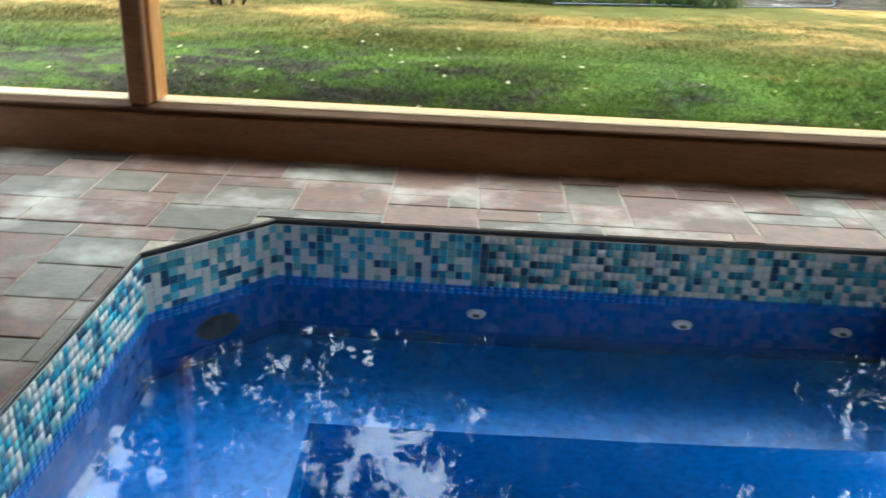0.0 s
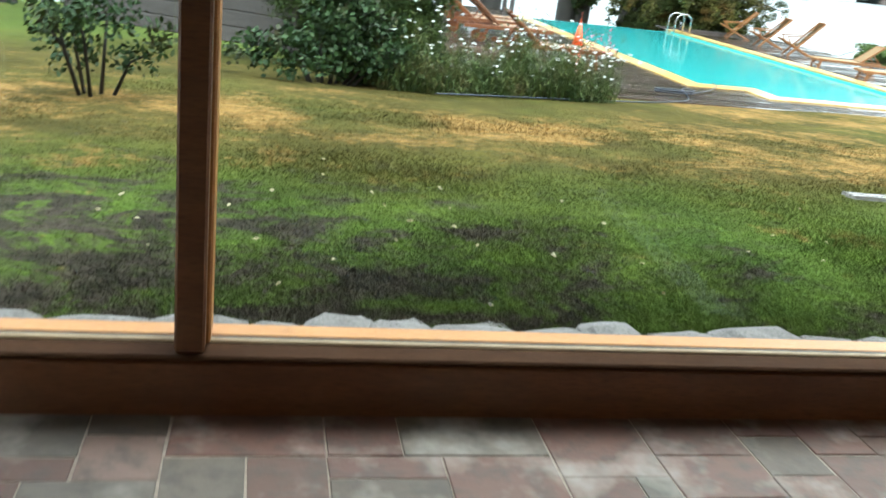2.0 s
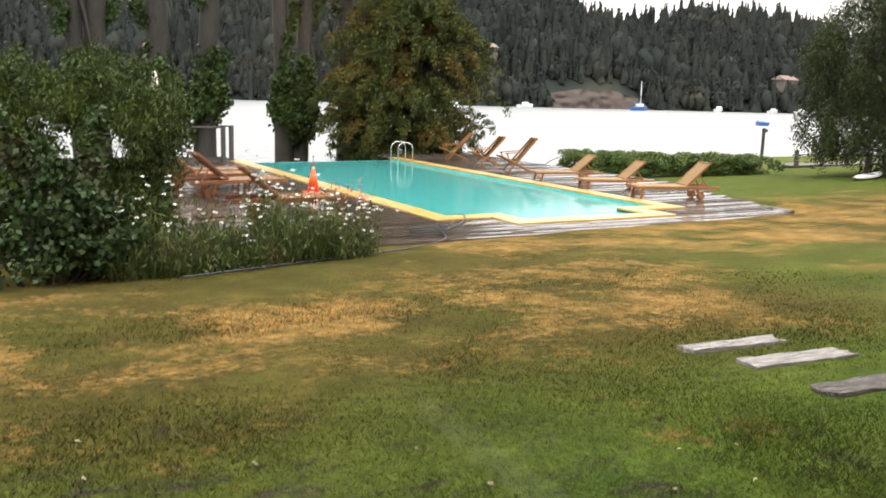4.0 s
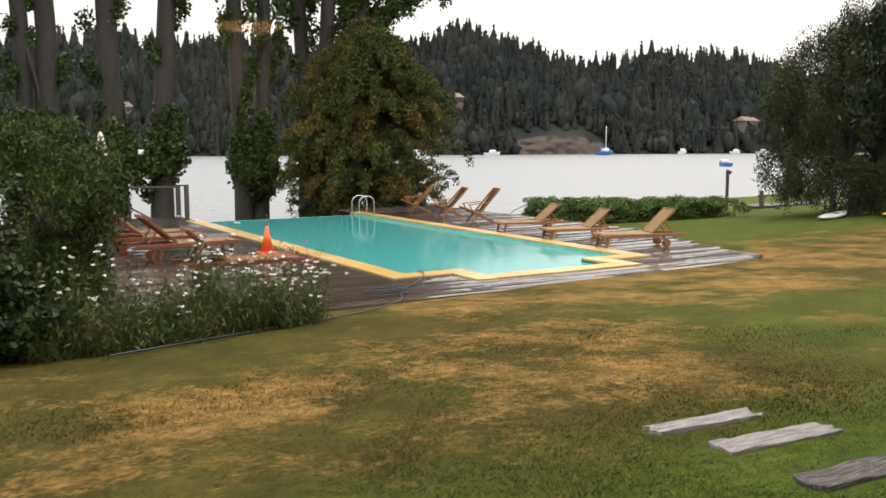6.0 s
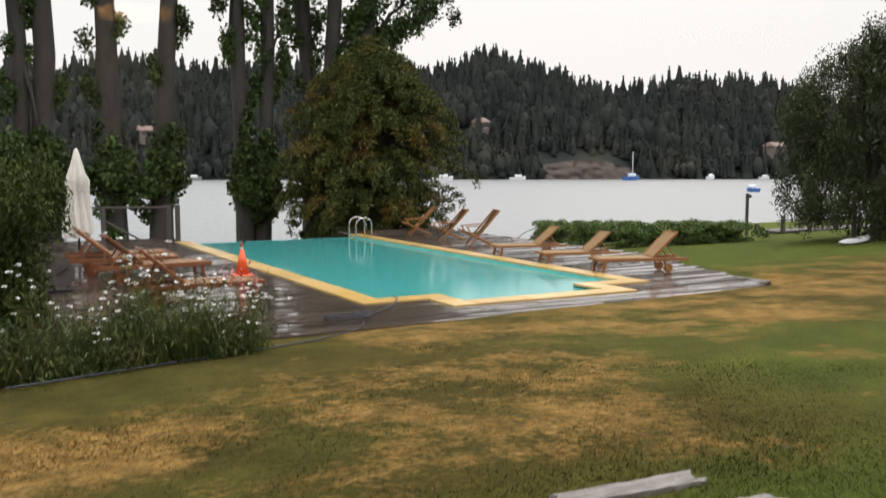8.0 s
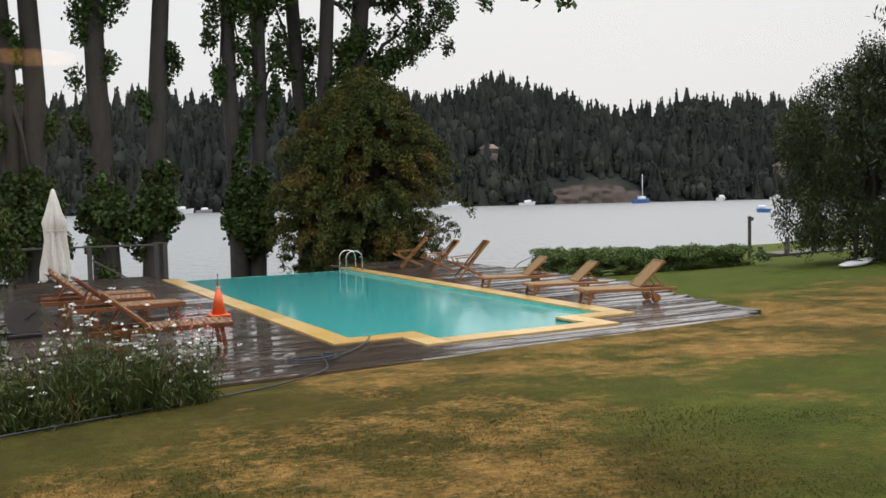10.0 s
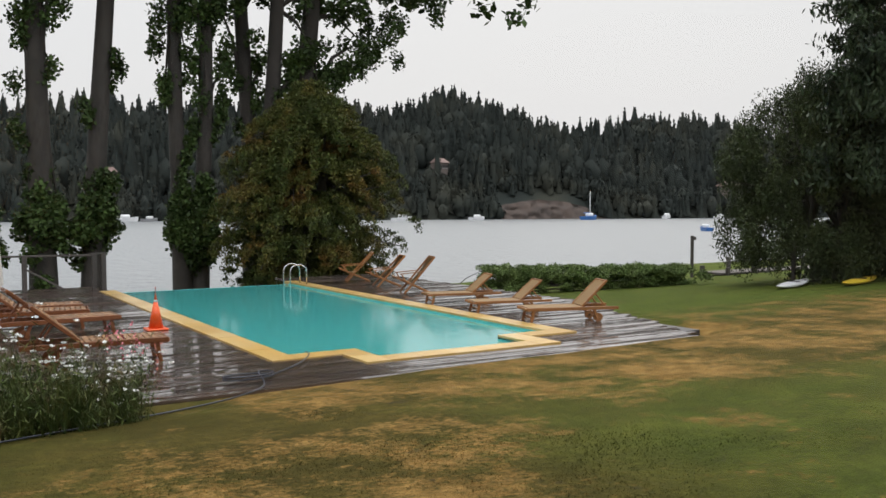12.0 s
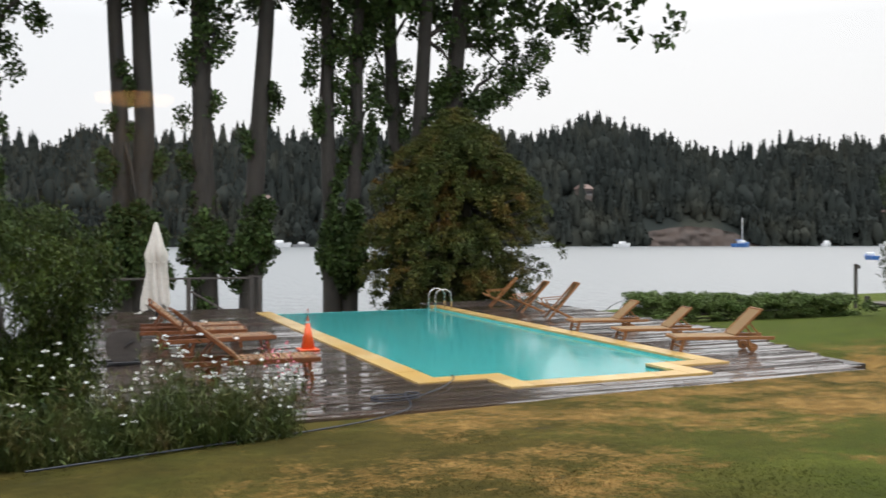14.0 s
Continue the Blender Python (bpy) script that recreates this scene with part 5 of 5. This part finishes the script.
def far_house(x, t, w, d, h, label):
    k, z = hill_z(x, t)
    ob = empty("house", pose(x, k - 6, z + 2.2, 0, 0, 8), label, "house")
    part("wall", box(-w / 2, w / 2, -d / 2, d / 2, -2.0, h, 0), M_HOUSE, ob)
    bm = bmesh.new()
    r = [bm.verts.new(p) for p in ((-w * 0.58, -d * 0.62, h), (w * 0.58, -d * 0.62, h), (w * 0.58, d * 0.62, h), (-w * 0.58, d * 0.62, h), (-w * 0.5, 0, h + d * 0.35), (w * 0.5, 0, h + d * 0.35))]
    for f in ((0, 1, 5, 4), (2, 3, 4, 5), (0, 4, 3), (1, 2, 5), (3, 2, 1, 0)):
        bm.faces.new([r[i] for i in f])
    part("roof", bm, M_ROOF, ob)
    for i in range(3):
        wx = -w * 0.32 + i * w * 0.32
        p = part("window", box(wx - 0.5, wx + 0.5, -d / 2 - 0.06, -d / 2 - 0.01, h * 0.35, h * 0.75, 0), M_BLACK, ob)
        part("window_frame", box(wx - 0.6, wx + 0.6, -d / 2 - 0.09, -d / 2 - 0.065, h * 0.32, h * 0.35, 0), M_BOATW, p)


far_house(178, 0.17, 4.5, 5, 3.2, "brown house among the far trees")
far_house(287, 0.09, 9, 5, 3.0, "low reddish house above the far shore")
far_house(62, 0.13, 7, 5, 2.8, "pale house behind the poplars")


# ---- floor tiles ----
def clip(poly, px, py, nx, ny):
    """Keeps the part of a polygon on the side that (nx, ny) points to."""
    out = []
    for i, a in enumerate(poly):
        c = poly[(i + 1) % len(poly)]
        da, dc = (a[0] - px) * nx + (a[1] - py) * ny, (c[0] - px) * nx + (c[1] - py) * ny
        if da >= 0:
            out.append(a)
        if da * dc < 0:
            f = da / (da - dc)
            out.append((a[0] + f * (c[0] - a[0]), a[1] + f * (c[1] - a[1])))
    return out


def area(p):
    return 0.5 * sum(p[i][0] * p[(i + 1) % len(p)][1] - p[(i + 1) % len(p)][0] * p[i][1] for i in range(len(p)))


def outside_spa(poly):
    best = []
    for i in range(len(SPA)):
        a, c = SPA[i], SPA[(i + 1) % len(SPA)]
        d = math.hypot(c[0] - a[0], c[1] - a[1])
        nx, ny = (c[1] - a[1]) / d, -(c[0] - a[0]) / d
        q = clip(poly, a[0] + nx * 0.002, a[1] + ny * 0.002, nx, ny)
        if len(q) > 2 and (not best or area(q) > area(best)):
            best = q
    return best


def tile_mesh(bm, poly, h):
    lo = [bm.verts.new((x, y, -0.03)) for x, y in poly]
    cx, cy = sum(p[0] for p in poly) / len(poly), sum(p[1] for p in poly) / len(poly)
    mid = [bm.verts.new((x, y, h - 0.003)) for x, y in poly]
    hi = [bm.verts.new((x + (cx - x) * 0.02, y + (cy - y) * 0.02, h)) for x, y in poly]
    n = len(poly)
    for i in range(n):
        k = (i + 1) % n
        bm.faces.new((lo[i], lo[k], mid[k], mid[i]))
        bm.faces.new((mid[i], mid[k], hi[k], hi[i]))
    bm.faces.new(hi)


def floor_tiles():
    rng = np.random.default_rng(91)
    C = 0.104                     # laying module
    nx, ny = int((RX1 - RX0) / C), int((3.325 - RY0) / C)
    taken = np.zeros((ny, nx), bool)
    sizes = [(3, 2), (4, 2), (2, 2), (3, 2), (4, 3), (3, 3), (2, 1), (3, 1)]
    rest = bmesh.new()
    count = 0
    for j in range(ny):
        for i in range(nx):
            if taken[j, i]:
                continue
            for k in list(rng.permutation(len(sizes))) + [-1]:
                w, h = sizes[k] if k >= 0 else (1, 1)
                if i + w <= nx and j + h <= ny and not taken[j:j + h, i:i + w].any():
                    break
            # a one-module gap is taken by the longest strip that fits
            while (w, h) == (1, 1) and i + 1 < nx and not taken[j, i + 1]:
                w = 2
            taken[j:j + h, i:i + w] = True
            g = 0.0022
            x0, y1 = RX0 + i * C, 3.325 - j * C
            x1, y0 = x0 + w * C, y1 - h * C
            e = rng.normal(size=8) * 0.0014
            poly = [(x0 + g + e[0], y0 + g + e[1]), (x1 - g + e[2], y0 + g + e[3]), (x1 - g + e[4], y1 - g + e[5]), (x0 + g + e[6], y1 - g + e[7])]
            poly = outside_spa(poly)
            if len(poly) < 3 or area(poly) < 0.0008:
                continue
            lift = rng.uniform(-0.0018, 0.0018)
            if y0 > 0.9 and -3.0 < x0 < 2.6 and count < 290:
                bm = bmesh.new()
                tile_mesh(bm, poly, lift)
                part("tile", bm, M_TILE, floor)
                count += 1
            else:
                tile_mesh(rest, poly, lift)
    tagged(part("farther_tiles", rest, M_TILE, floor), kind="stuff")


floor_tiles()


# ---- mosaic band and blue wall tiles of the spa ----
def mosaic():
    rng = np.random.default_rng(92)
    P = 0.0268
    unit = bmesh.new()
    add_box(unit, -0.5, 0.5, -0.5, 0.5, -0.5, 0.5)
    unit = mesh_of("mosaic_tile", unit, M_MOSAIC)
    cube = np.array([(v.co.x, v.co.y, v.co.z) for v in unit.vertices])
    faces = np.array([list(p.vertices) for p in unit.polygons])
    V, F = [], []
    BV, BF = [], []
    count = 0
    for i in range(len(SPA)):
        a, c = Vector((*SPA[i], 0)), Vector((*SPA[(i + 1) % len(SPA)], 0))
        d = (c - a).normalized()
        inward = Vector((-d.y, d.x, 0))
        L = (c - a).length
        ang = math.degrees(math.atan2(d.y, d.x))
        part("grout_band", box(0, L, 0.0005, 0.004, -0.215, -0.022, 0, pose(a.x, a.y, 0, 0, 0, ang)), M_WHITE, spa, "pale grout")
        cols = int(L / P)
        for k in range(cols):
            s = (k + 0.5) * L / cols
            for r in range(10):
                z = -0.024 - (r + 0.5) * P
                place = a + d * s + inward * 0.0052
                m = pose(place.x, place.y, z, 0, 0, ang) @ Matrix.Diagonal((L / cols - 0.0022, 0.004, P - 0.0022, 1))
                if r >= 7:
                    if i in (2, 3, 4) and s < 3:
                        w = np.array(m)
                        BF.append(faces + len(BV) * 8)
                        BV.append(cube @ w[:3, :3].T + w[:3, 3])
                    continue
                near = i == 3 or i == 2 and L - s < 0.68
                if near and count < 298:
                    ob = new("mosaic_tile", unit)
                    ob.parent = spa
                    ob.matrix_basis = m
                    count += 1
                else:
                    w = np.array(m)
                    F.append(faces + len(V) * 8)
                    V.append(cube @ w[:3, :3].T + w[:3, 3])
    me = np_mesh("mosaic_rest", np.concatenate(V), np.concatenate(F))
    me.materials.append(M_MOSAIC)
    tagged(part("farther_mosaic", me, M_MOSAIC, spa), kind="stuff")
    me = np_mesh("blue_tiles", np.concatenate(BV), np.concatenate(BF))
    me.materials.append(M_BLUE)
    tagged(part("blue_wall_tiles", me, M_BLUE, spa), kind="stuff")


mosaic()


# ---- grass ----
def grass():
    rng = np.random.default_rng(95)
    n = 420000
    r = 0.5 * (20.0 ** rng.uniform(size=n))
    th = rng.uniform(-1.5, 1.3, n)
    x, y = 0.3 + r * np.sin(th), 3.1 + r * np.cos(th)
    plank = (np.abs(x - 3.42) < 0.46) & ((np.abs(y - 6.49) < 0.11) | (np.abs(y - 5.99) < 0.12) | (np.abs(y - 5.36) < 0.13) | (np.abs(y - 4.75) < 0.13))
    keep = (y > 3.8) & ~((y > 13.5) & (x > 0.5) & (x < 15.5)) & ~plank & (x > -9) & (y < 24)
    x, y = x[keep], y[keep]
    n = len(x)
    z = np.array([ground_z(a, c) for a, c in zip(x, y)])
    d = np.hypot(x - 0.3, y - 3.1)
    h = rng.uniform(0.010, 0.028, n) * np.clip((10.2 - d) / 4, 0.15, 1)
    a = rng.uniform(0, 6.283, n)
    w = 0.0020 * (1 + 0.16 * d)
    side = np.stack([np.cos(a) * w, np.sin(a) * w, 0 * a], 1)
    foot = np.stack([x, y, z - 0.012], 1)
    lean = rng.normal(size=(n, 2)) * 1.3
    tip = foot + np.stack([lean[:, 0] * h, lean[:, 1] * h, h + 0.012], 1)
    V = np.stack([foot - side, foot + side, tip], 1).reshape(-1, 3)
    me = np_mesh("grass", V, np.arange(3 * n).reshape(-1, 3))
    me.materials.append(M_LAWN)
    tagged(new("grass", me), "short uneven lawn grass", "grass", kind="stuff")


grass()
